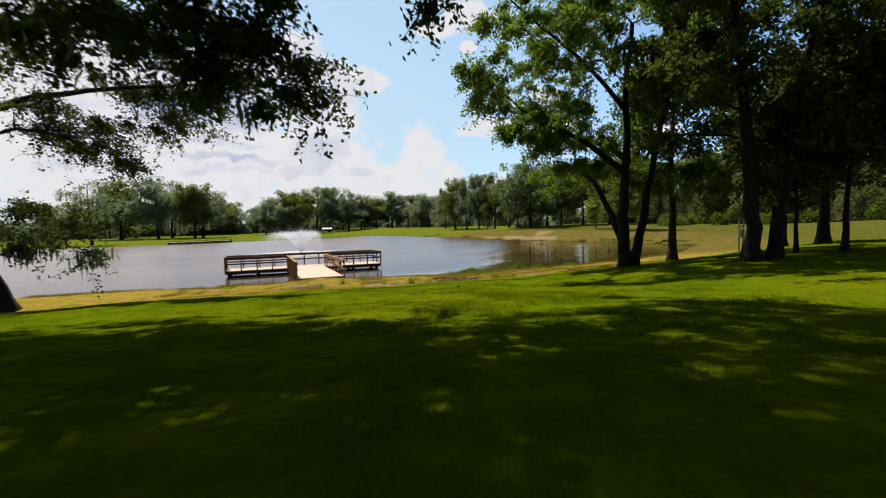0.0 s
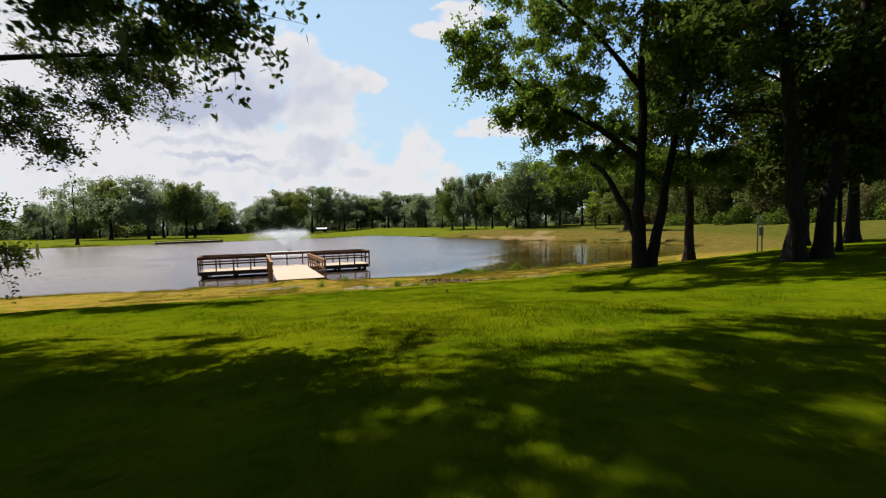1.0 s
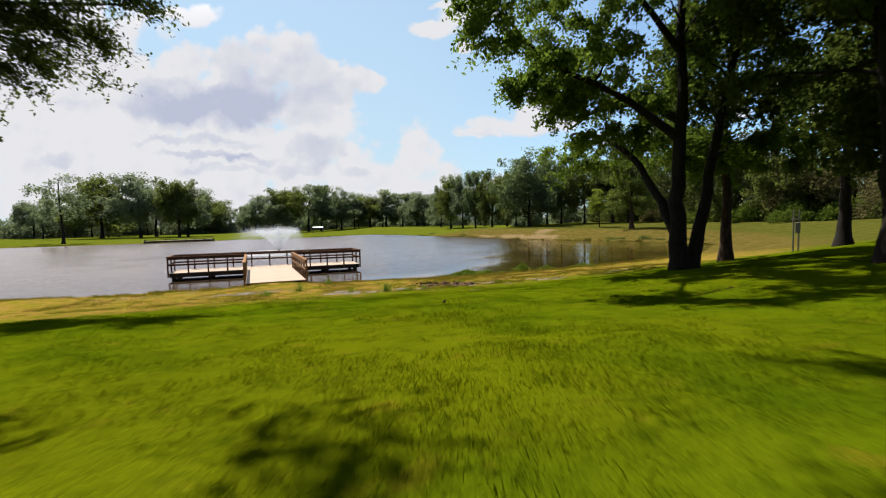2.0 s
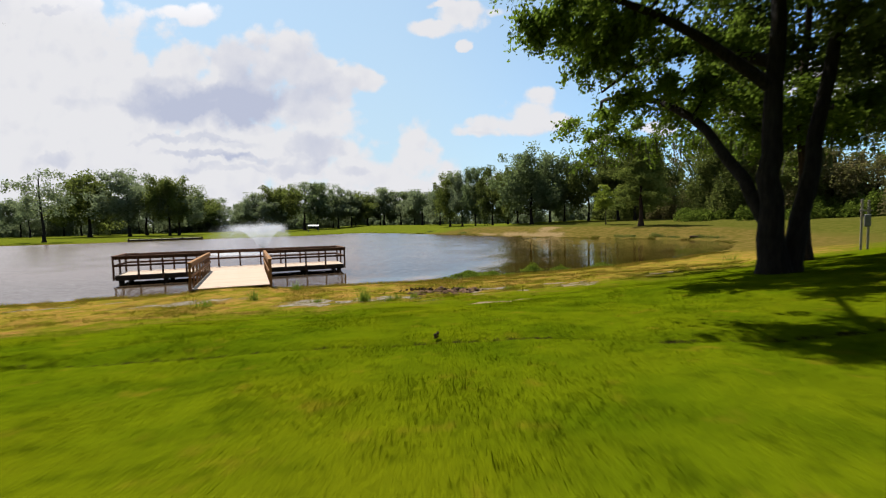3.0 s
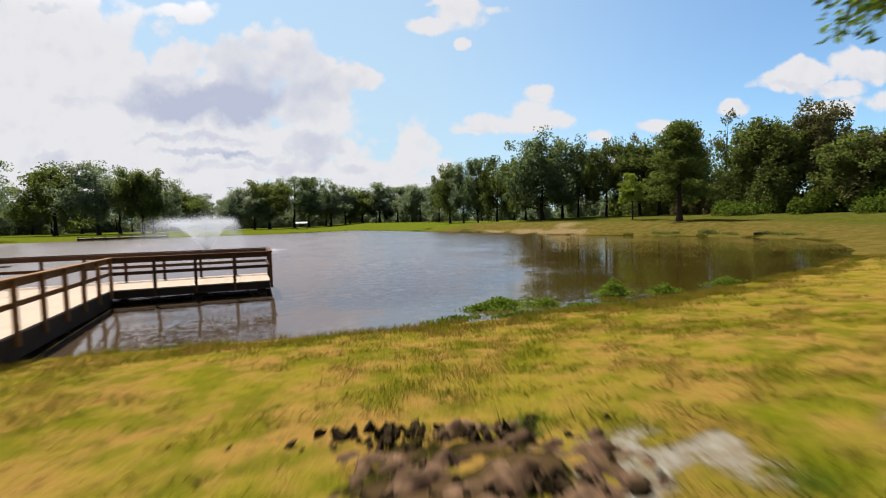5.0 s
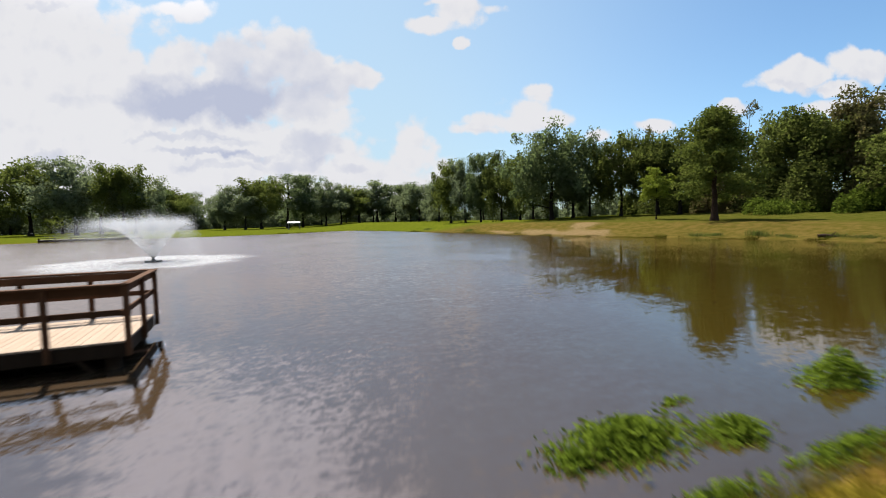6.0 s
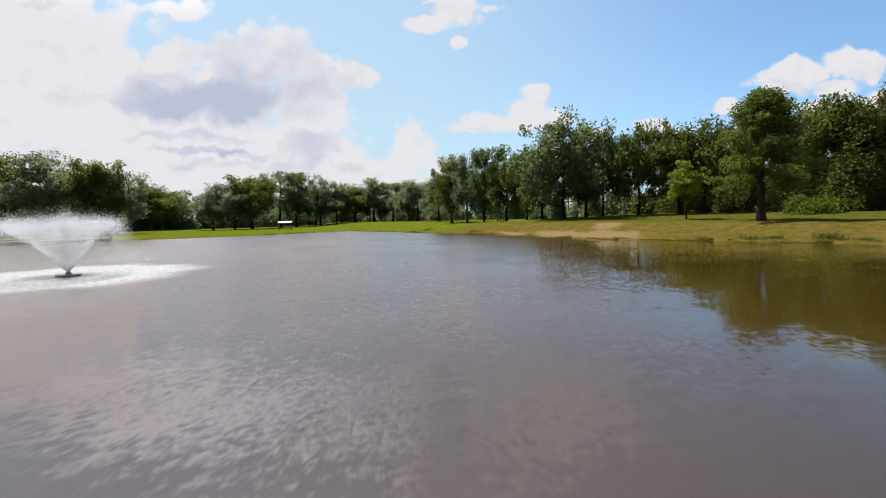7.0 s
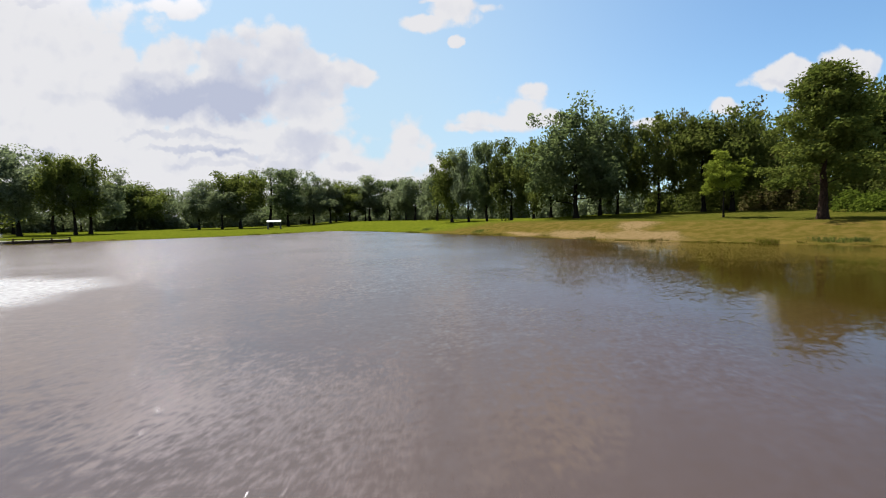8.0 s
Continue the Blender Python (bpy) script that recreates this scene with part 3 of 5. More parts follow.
def build_ground():
    xs = np.concatenate([-graded(80, 2500, 14)[::-1], steps((-80, -16, 1.0), (-16, 3, 0.28), (3, 15, 0.11), (15, 30, 0.28), (30, 80, 1.0)), graded(79, 2500, 16)])
    ys = np.concatenate([-graded(10, 2500, 14)[::-1], steps((-10, 8, 0.28), (8, 13.4, 0.11), (13.4, 15, 0.28), (15, 22.5, 0.11), (22.5, 34, 0.28), (34, 160, 1.4)), graded(159, 3000, 16)])
    gx, gy = np.meshgrid(xs, ys)
    x, y = gx.ravel(), gy.ravel()
    z, d = land(x, y)
    close = (np.abs(x) < 100) & (y < 170) & (y > -30)
    rough = 0.16 * (bumps(x / 4.3, y / 4.3, 1) - 0.5) + 0.07 * (bumps(x / 1.3, y / 1.3, 2) - 0.5) + 0.035 * (bumps(x / 0.45, y / 0.45, 3) - 0.5)
    z = z + rough * close * ease(np.abs(d), 0.2, 2.0)
    rut = rut_line(x, y)
    z = z - 0.10 * rut
    mud = np.maximum(spots(MUDDY, x, y), 0.64 * rut)
    bare = spots(BARE, x, y)
    z = z + mud * 0.10 * (bumps(x / 0.3, y / 0.3, 5) - 0.3) - bare * 0.02 * (np.abs(x) < 40) * (y < 40)
    cols, rows = len(xs), len(ys)
    k = (np.arange(rows - 1)[:, None] * cols + np.arange(cols - 1)).ravel()
    me = mesh_of("ground", np.stack([x, y, z], 1), np.stack([k, k + 1, k + cols + 1, k + cols], 1), LAWN, True)
    for name, values in (("shore", d), ("bare", bare), ("mud", mud)):
        me.attributes.new(name, "FLOAT", "POINT").data.foreach_set("value", values.astype(np.float32))
    tagged(new("ground", me), "mown green park lawn turning to straw grass by the pond", "lawn", kind="structure")


def build_water():
    centre = np.array([0.0, 75.0])
    ring = POND + (POND - centre) / np.linalg.norm(POND - centre, axis=1)[:, None] * 1.2
    bm = bmesh.new()
    bm.faces.new([bm.verts.new((x, y, 0)) for x, y in ring])
    bmesh.ops.triangulate(bm, faces=bm.faces[:])
    me = bpy.data.meshes.new("water")
    bm.to_mesh(me)
    bm.free()
    me.materials.append(WATER)
    tagged(new("water", me), "rippled brown pond water reflecting sky and trees", "pond", kind="structure")


build_ground()
build_water()

# ---- trees ----


def unit(v):
    return v / np.maximum(np.linalg.norm(v, axis=-1, keepdims=True), 1e-9)


def tubes(runs):
    """Tapered tubes along runs of (points, radii, sides)."""
    verts, faces, base = [], [], 0
    for points, radii, sides in runs:
        points, radii = np.asarray(points, float), np.asarray(radii, float)
        along = unit(np.gradient(points, axis=0))
        side = unit(np.cross(along, np.where(np.abs(along[:, 2:]) > 0.9, (1.0, 0, 0), (0, 0, 1.0))))
        other = np.cross(along, side)
        a = np.arange(sides) * 2 * math.pi / sides
        ring = points[:, None] + radii[:, None, None] * (np.cos(a)[None, :, None] * side[:, None] + np.sin(a)[None, :, None] * other[:, None])
        verts.append(ring.reshape(-1, 3))
        m = len(points)
        i, j = np.meshgrid(np.arange(m - 1), np.arange(sides), indexing="ij")
        i, j = i.ravel(), j.ravel()
        nxt = (j + 1) % sides
        faces.append(base + np.stack([i * sides + j, i * sides + nxt, (i + 1) * sides + nxt, (i + 1) * sides + j], 1))
        base += m * sides
    return np.concatenate(verts), np.concatenate(faces)


def leaf_faces(rng, centres, length, width, flat=0.5):
    """Diamond leaves that lie every way about their centres."""
    m = len(centres)
    normal = unit(rng.normal(size=(m, 3)) + (0, 0, flat))
    along = unit(np.cross(normal, rng.normal(size=(m, 3))))
    across = np.cross(normal, along)
    size = rng.uniform(0.6, 1.35, (m, 1))
    a, b = along * size * length / 2, across * size * width / 2
    verts = np.stack([centres - a, centres + b - 0.1 * a, centres + a, centres - b - 0.1 * a], 1).reshape(-1, 3)
    return verts, np.arange(4 * m).reshape(-1, 4)


def curve(rng, a, b, count, bend):
    """A bent way from a to b."""
    a, b = np.asarray(a, float), np.asarray(b, float)
    s = np.linspace(0, 1, count)[:, None]
    reach = np.linalg.norm(b - a)
    off = rng.normal(size=3) * bend * reach
    off[2] += bend * reach * 0.8
    return a + (b - a) * s + off * (s * (1 - s) * 2) + rng.normal(size=(count, 3)) * 0.02 * reach * (s * (1 - s) * 4)


def grow(seed, stems, centre, radii, clusters, leaves, leaf, spread, limb_sides=5, low=-0.55, shell=0.45, moss=0, lobes=(), boxy=False, twigs=0, per=1, gather=0.9, flat=0.4):
    """Trunk and crown of one tree: stems are runs of (points, first radius, last radius); the crown fills an uneven ellipsoid of leaf clusters, each at the end of its branch."""
    rng = np.random.default_rng(seed)
    runs, nodes, thick = [], [], []
    for points, r0, r1 in stems:
        points = np.asarray(points, float)
        t = np.linspace(0, 1, len(points))
        fine = np.linspace(0, 1, 3 * len(points))
        points = np.stack([np.interp(fine, t, points[:, k]) for k in range(3)], 1)
        points[1:-1] = (points[:-2] + 2 * points[1:-1] + points[2:]) / 4
        points[2:] += rng.normal(size=points[2:].shape) * 0.12 * r0
        radius = r0 + (r1 - r0) * fine ** 0.8
        radius = radius * (1 + (0.38 if points[0][2] < 0.5 else 0.0) * np.exp(-fine * 22))
        runs.append((points, radius, 10 if r0 > 0.15 else 7))
        nodes.extend(points[len(points) // 4:])
        thick.extend(radius[len(points) // 4:])
    spots_ = []
    while len(spots_) < clusters * per:
        v = unit(rng.normal(size=3))
        if v[2] < low:
            continue
        far = rng.uniform(shell, 1.0) ** 0.6 * (0.78 + 0.42 * math.sin(3 * math.atan2(v[1], v[0]) + seed) * math.sin(2.5 * v[2] + seed * 2) * 0.5 + 0.2 * rng.random())
        if boxy and v[2] < 0.2:
            level = math.hypot(v[0], v[1]) + 1e-6
            v[:2] *= (1 - min(0.98, abs(v[2])) ** 4) ** 0.25 / level
        bough = np.asarray(centre) + v * far * np.asarray(radii)
        spots_.extend((bough + (rng.normal(size=3) * (gather, gather, gather * flat) if per > 1 else 0.0), 1.0) for _ in range(per))
    for at, reach, many, *finer in lobes:
        spots_.extend((np.asarray(at) + rng.normal(size=3) * 0.5 * np.asarray(reach), finer[0] if finer else 1.0) for _ in range(many))
    clusters = len(spots_)
    axis = np.asarray(centre, float)
    spots_.sort(key=lambda row: np.linalg.norm((row[0] - axis)[:2]))
    fine_leaf = np.array([row[1] for row in spots_])
    spots_ = [row[0] for row in spots_]
    for p in spots_:
        here = np.array(nodes)
        cost = np.linalg.norm(here - p, axis=1) + 1.6 * np.maximum(0, here[:, 2] - p[2] + 0.3)
        k = int(np.argmin(cost))
        start, r = here[k], thick[k]
        way = curve(rng, start, p, 5, 0.10)
        r0 = min(r * 0.62, 0.02 + 0.018 * np.linalg.norm(p - start))
        radius = np.linspace(r0, 0.008, 5)
        runs.append((way, radius, limb_sides if r0 > 0.035 else 3))
        nodes.extend(way[1:])
        thick.extend(radius[1:])
    spots_ = np.array(spots_)
    which = np.repeat(np.arange(clusters), (leaves / fine_leaf).astype(int))
    size = rng.uniform(0.65, 1.35, clusters) * spread
    if twigs:
        away = unit((spots_ - axis) * (1.0, 1.0, 0.4))
        heading = unit(away[:, None] * 0.7 + rng.normal(size=(clusters, twigs, 3)) * (1.0, 1.0, 0.55) + (0, 0, -0.15))
        start = spots_[:, None] - heading * 0.25 * size[:, None, None] + rng.normal(size=(clusters, twigs, 3)) * 0.10 * size[:, None, None]
        reach = size[:, None] * rng.uniform(0.7, 1.5, (clusters, twigs))
        pick, s = rng.integers(0, twigs, len(which)), rng.uniform(0.15, 1.0, len(which)) ** 0.8
        places = start[which, pick] + heading[which, pick] * (s * reach[which, pick])[:, None] - np.array((0, 0, 0.18)) * (s * s * reach[which, pick])[:, None]
        places += np.clip(rng.normal(size=places.shape), -1.8, 1.8) * leaf * 0.62
        for c in range(clusters):
            for k in range(twigs):
                go = np.linspace(0, 0.95, 3)[:, None]
                runs.append((start[c, k] + heading[c, k] * go * reach[c, k] - np.array((0, 0, 0.18)) * go * go * reach[c, k], (0.009, 0.006, 0.003), 3))
    else:
        puff = np.clip(rng.normal(size=(len(which), 3)), -1.7, 1.7) * (0.55, 0.55, 0.34 + 0.14 * (flat > 0.5))
        places = spots_[which] + puff * size[which][:, None]
    trunk = tubes(runs)
    each_leaf = leaf * fine_leaf[which][:, None]
    crown = leaf_faces(rng, places, each_leaf, each_leaf * 0.55)
    drape = None
    if moss:
        verts, faces = [], []
        low_first = spots_[np.argsort(spots_[:, 2] - 0.35 * np.linalg.norm((spots_ - axis)[:, :2], axis=1))][: moss]
        for p in low_first:
            for _ in range(13):
                top = p + rng.normal(size=3) * (0.35, 0.35, 0.12)
                long, turn = rng.uniform(0.2, 0.75), rng.uniform(0, math.pi)
                side = np.array([math.cos(turn), math.sin(turn), 0]) * rng.uniform(0.014, 0.04)
                tip = top + (rng.normal() * 0.05, rng.normal() * 0.05, -long)
                mid = (top + tip) / 2 + rng.normal(size=3) * 0.03
                base = len(verts)
                verts += [top - side, top + side, mid + side * 1.3, mid - side * 1.3, tip + side * 0.2, tip - side * 0.2]
                faces += [(base, base + 1, base + 2, base + 3), (base + 3, base + 2, base + 4, base + 5)]
        drape = (np.array(verts), np.array(faces))
    return trunk, crown, drape


def plant(name, at, grown, bark, leaf, label, category="tree", group="", turn=0.0):
    """Stands a grown tree on the ground at (x, y)."""
    root = new(name)
    root.matrix_world = pose(at[0], at[1], height(*at) - 0.08, 0, 0, turn)
    tagged(root, label, category, group)
    trunk, crown, drape = grown
    child("trunk", mesh_of("trunk", *trunk, bark, True), root)
    child("crown", mesh_of("crown", *crown, leaf), root)
    if drape:
        tagged(child("moss", mesh_of("moss", *drape, MOSS), root, "grey hanging moss"), kind="stuff")
    return root

# near trees by the walk
OAK_STEMS = [
    ([(0, 0, 0), (-0.1, 0.05, 1.6), (-0.05, 0.1, 3.4), (0.3, 0.2, 5.6), (0.2, 0.3, 8.2), (0.5, 0.2, 11.5)], 0.32, 0.10),
    ([(0.34, -0.08, 0), (0.68, -0.2, 1.8), (1.1, -0.3, 4.0), (1.7, -0.5, 7.0), (2.4, -0.6, 10.5)], 0.25, 0.08),
    ([(-0.1, 0.1, 1.3), (-0.15, 0.8, 2.6), (0.1, 2.2, 4.3), (0.2, 4.4, 5.5), (0.9, 7.0, 6.1), (2.2, 8.2, 5.7)], 0.19, 0.04),
    ([(0.1, 0.2, 4.6), (-1.4, 1.4, 6.3), (-3.6, 2.6, 7.4), (-6.6, 1.6, 8.9)], 0.17, 0.03),
    ([(0.2, 0.3, 7.6), (-1.8, 0.6, 9.6), (-4.2, 1.0, 11.2), (-5.6, 1.2, 12.2)], 0.13, 0.03),
    ([(0.3, 0.2, 5.2), (0.6, 2.4, 6.4), (0.4, 4.8, 6.6), (0.6, 6.6, 6.2)], 0.17, 0.04),
]
plant("oak_tree", (14.95, 12.7), grow(11, OAK_STEMS, (0.3, 1.6, 10.0), (5.6, 6.2, 5.8), 62, 250, 0.150, 0.72, 6, low=-0.72, shell=0.35, moss=34, twigs=9, per=4, gather=0.75,
            lobes=(((1.5, 7.5, 5.4), (1.2, 1.2, 0.8), 8), ((3.6, 8.2, 5.0), (1.8, 1.3, 0.7), 12), ((-1.0, 6.0, 7.9), (1.1, 1.1, 0.9), 9), ((-6.3, 1.0, 7.9), (1.2, 1.3, 0.9), 13), ((-3.4, 1.4, 7.6), (1.4, 1.4, 0.9), 10), ((1.9, 5.4, 7.2), (2.2, 2.0, 1.2), 11), ((4.8, 5.0, 6.0), (2.2, 2.0, 1.2), 10),
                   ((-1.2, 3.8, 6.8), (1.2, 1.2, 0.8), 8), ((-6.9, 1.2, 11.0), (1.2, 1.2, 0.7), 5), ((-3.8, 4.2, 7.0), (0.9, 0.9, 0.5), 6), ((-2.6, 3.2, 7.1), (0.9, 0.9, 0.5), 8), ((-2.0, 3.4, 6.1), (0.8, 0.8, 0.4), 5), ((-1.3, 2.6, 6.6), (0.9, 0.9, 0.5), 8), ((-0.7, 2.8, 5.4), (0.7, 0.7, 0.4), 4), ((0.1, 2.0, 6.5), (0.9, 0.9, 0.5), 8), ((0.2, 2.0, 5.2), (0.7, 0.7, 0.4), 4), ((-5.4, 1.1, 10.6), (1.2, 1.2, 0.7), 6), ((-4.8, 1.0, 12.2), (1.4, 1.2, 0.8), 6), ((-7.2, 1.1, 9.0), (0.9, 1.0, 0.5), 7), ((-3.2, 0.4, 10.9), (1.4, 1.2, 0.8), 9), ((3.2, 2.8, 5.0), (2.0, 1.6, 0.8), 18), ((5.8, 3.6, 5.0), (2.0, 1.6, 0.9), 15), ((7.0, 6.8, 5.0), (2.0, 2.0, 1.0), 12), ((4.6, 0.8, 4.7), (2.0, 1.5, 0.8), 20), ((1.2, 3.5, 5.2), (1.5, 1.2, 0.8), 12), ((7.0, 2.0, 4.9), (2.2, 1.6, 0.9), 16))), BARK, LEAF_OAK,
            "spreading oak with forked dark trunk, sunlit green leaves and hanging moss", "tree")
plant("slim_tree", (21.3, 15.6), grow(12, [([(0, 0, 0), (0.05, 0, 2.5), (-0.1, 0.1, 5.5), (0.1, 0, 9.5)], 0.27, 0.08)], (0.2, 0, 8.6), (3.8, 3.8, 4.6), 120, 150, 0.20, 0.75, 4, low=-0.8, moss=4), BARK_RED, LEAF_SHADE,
      "slim straight tree with reddish bark on the lawn", "tree")
TRIO = [
    ([(-0.45, 0.1, 0), (-0.6, 0.1, 2.5), (-0.9, 0.2, 6.0), (-1.5, 0.4, 12.0)], 0.31, 0.10),
    ([(0.05, 0.35, 0), (0.1, 0.4, 3.0), (0.2, 0.9, 7.0), (0.5, 1.6, 12.0)], 0.21, 0.08),
    ([(0.55, -0.1, 0), (0.75, -0.2, 2.5), (1.1, -0.5, 6.0), (2.0, -1.0, 12.0)], 0.28, 0.09),
]
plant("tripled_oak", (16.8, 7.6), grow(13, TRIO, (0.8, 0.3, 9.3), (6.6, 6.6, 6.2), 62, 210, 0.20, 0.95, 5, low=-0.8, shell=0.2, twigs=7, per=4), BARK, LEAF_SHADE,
      "big dark oak with three thick trunks from one root", "tree")
# the last three stand out of view, added to block skylight on the lawn
SHADE = [
    ((20.8, 8.7), 21, 0.11, 7.5, 2.4, "thin young tree in the shade of the oaks"), ((34.0, 17.3), 22, 0.42, 12.5, 5.0, "thick dark shade tree on the lawn"),
    ((33.2, 14.2), 23, 0.40, 13.0, 5.2, "shade tree with leaning pale brown trunk"), ((20.2, 6.6), 24, 0.14, 9.0, 3.0, "thin dark tree between the shade oaks"),
    ((37.0, 8.0), 25, 0.40, 14.0, 6.0, "tall shade oak with leaning trunk"), ((26.5, 2.0), 26, 0.34, 13.0, 5.4, "broad dark shade oak on the lawn"),
    ((44.0, 13.0), 27, 0.40, 14.0, 6.2, "broad shade oak at the wood's edge"), ((-9.0, -10.0), 28, 0.40, 15.0, 7.6, "broad oak added unseen behind the lawn to block skylight"),
    ((2.5, -12.5), 29, 0.42, 16.0, 8.0, "tall oak added unseen behind the lawn to block skylight"), ((12.5, -8.0), 30, 0.38, 15.0, 7.4, "oak added unseen on the upper lawn to block skylight"),
]
for at, seed, r, tall, wide, label in SHADE:
    lean = 0.9 if "leaning" in label else 0.1
    stem = [((0, 0, 0), (0.1 * lean, 0, tall * 0.2), (0.6 * lean, 0.1, tall * 0.45), (1.0 * lean, 0.2, tall * 0.85)) , r, r * 0.25]
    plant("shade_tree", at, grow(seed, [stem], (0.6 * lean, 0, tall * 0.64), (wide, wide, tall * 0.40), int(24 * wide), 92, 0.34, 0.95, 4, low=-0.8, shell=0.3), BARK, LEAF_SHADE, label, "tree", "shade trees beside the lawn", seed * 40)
BOUGHS = [
    (8.0, 1.5, 9.6, 7), (7.2, 1.2, 8.6, 8), (6.0, 2.0, 7.4, 5), (5.2, 1.4, 7.5, 7), (5.9, 1.2, 8.5, 10), (4.4, 1.2, 7.3, 6), (4.6, 1.8, 8.8, 10), (3.4, 2.3, 8.9, 9), (6.2, 1.2, 9.8, 11),
    (7.8, 1.7, 11.0, 9), (4.8, 1.8, 10.9, 11), (3.4, 2.3, 10.7, 9), (3.7, 0.4, 5.6, 8), (2.5, 0.4, 6.1, 9), (1.4, 0.4, 6.7, 9), (1.2, 0.8, 7.7, 9), (2.8, 0.8, 7.0, 8),
]
SKIRT = [(0.7, 0.0, 3.9, 8), (1.8, 0.0, 3.2, 6), (2.0, -0.1, 2.2, 4), (0.8, -0.2, 2.5, 6), (-0.2, -0.4, 3.3, 7)]
plant("bank_oak", (-9.75, 17.2), grow(14, [([(0, 0, 0), (-0.3, -0.1, 1.6), (-0.9, -0.2, 3.6), (-1.1, -0.1, 6.0), (-0.8, 0.2, 8.5)], 0.34, 0.18), ([(-1.0, 0.0, 6.6), (0.8, 0.6, 7.9), (3.2, 1.3, 8.6), (5.6, 1.5, 9.0), (8.0, 1.5, 9.4)], 0.16, 0.03),
      ([(-1.1, -0.1, 5.4), (0.4, 0.3, 6.8), (2.2, 0.4, 6.4), (3.9, 0.4, 5.6)], 0.08, 0.015), ([(-1.0, 0.0, 6.0), (-2.4, 0.6, 8.0), (-4.0, 1.2, 10.0)], 0.18, 0.05)],
      (-3.4, 0.8, 9.2), (5.0, 5.0, 4.4), 40, 150, 0.135, 0.90, 5, low=-0.5, shell=0.35, moss=10, twigs=9, per=4,
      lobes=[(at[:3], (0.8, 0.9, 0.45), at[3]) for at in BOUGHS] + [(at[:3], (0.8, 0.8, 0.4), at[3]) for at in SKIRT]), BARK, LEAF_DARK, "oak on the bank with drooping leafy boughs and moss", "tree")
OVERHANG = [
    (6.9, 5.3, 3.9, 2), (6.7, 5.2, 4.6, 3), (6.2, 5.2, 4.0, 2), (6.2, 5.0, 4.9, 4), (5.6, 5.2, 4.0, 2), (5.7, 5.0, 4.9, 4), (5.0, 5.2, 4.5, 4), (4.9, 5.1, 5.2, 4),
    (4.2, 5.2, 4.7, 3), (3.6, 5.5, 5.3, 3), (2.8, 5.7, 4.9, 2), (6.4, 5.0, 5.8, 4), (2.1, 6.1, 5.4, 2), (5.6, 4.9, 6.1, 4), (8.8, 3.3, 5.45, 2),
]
# boughs above and behind are out of view, added to shade the lawn
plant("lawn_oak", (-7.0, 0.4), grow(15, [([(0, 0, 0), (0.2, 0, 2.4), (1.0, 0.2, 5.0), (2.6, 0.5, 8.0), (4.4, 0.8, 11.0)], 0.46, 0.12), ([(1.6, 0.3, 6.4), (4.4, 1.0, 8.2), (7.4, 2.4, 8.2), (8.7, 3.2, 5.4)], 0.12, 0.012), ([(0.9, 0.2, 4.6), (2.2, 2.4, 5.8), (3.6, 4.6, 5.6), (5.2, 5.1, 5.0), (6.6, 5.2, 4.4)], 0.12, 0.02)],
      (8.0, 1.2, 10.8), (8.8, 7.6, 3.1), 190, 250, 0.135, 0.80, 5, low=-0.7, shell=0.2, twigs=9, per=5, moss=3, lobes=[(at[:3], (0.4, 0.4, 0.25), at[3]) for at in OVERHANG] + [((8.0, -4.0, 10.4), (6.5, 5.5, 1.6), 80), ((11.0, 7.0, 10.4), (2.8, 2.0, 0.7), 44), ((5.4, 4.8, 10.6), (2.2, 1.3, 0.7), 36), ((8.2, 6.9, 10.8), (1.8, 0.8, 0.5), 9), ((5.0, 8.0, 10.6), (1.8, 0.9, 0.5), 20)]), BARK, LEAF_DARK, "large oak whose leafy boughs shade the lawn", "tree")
# overhead lobes lie out of view, placed to shade the lawn's left
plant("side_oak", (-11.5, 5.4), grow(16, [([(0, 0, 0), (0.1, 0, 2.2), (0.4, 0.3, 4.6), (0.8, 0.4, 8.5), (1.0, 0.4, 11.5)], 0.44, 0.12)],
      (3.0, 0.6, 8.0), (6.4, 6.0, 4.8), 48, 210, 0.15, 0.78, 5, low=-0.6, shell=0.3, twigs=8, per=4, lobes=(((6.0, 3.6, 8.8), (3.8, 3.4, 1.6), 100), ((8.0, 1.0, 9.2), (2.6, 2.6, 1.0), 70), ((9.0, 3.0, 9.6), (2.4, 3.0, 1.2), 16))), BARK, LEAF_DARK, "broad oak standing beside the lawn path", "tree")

# ---- the far banks ----
LEFT_BANK = [
    (-38.5, 131.5, 14.8, 5.0), (-46.0, 190.8, 20.6, 8.4), (-33.2, 183.0, 19.6, 7.2), (-31.2, 198.5, 20.8, 7.0), (-21.4, 180.0, 19.9, 5.6), (-19.2, 183.4, 17.7, 5.8),
    (-25.7, 239.9, 15.2, 8.2), (-18.7, 244.4, 16.7, 8.6), (-10.8, 255.2, 15.3, 8.1), (3.0, 213.0, 14.0, 5.7), (10.1, 209.9, 12.5, 5.7),
    (15.8, 213.9, 19.9, 7.9), (26.2, 222.5, 20.7, 9.5), (32.7, 228.3, 21.4, 7.7), (42.7, 230.5, 17.8, 6.9), (50.4, 235.8, 16.7, 6.0),
    (58.9, 236.5, 16.9, 7.9), (66.7, 233.0, 18.4, 9.1), (75.6, 233.4, 17.6, 7.5), (77.2, 205.4, 17.5, 6.5),
]
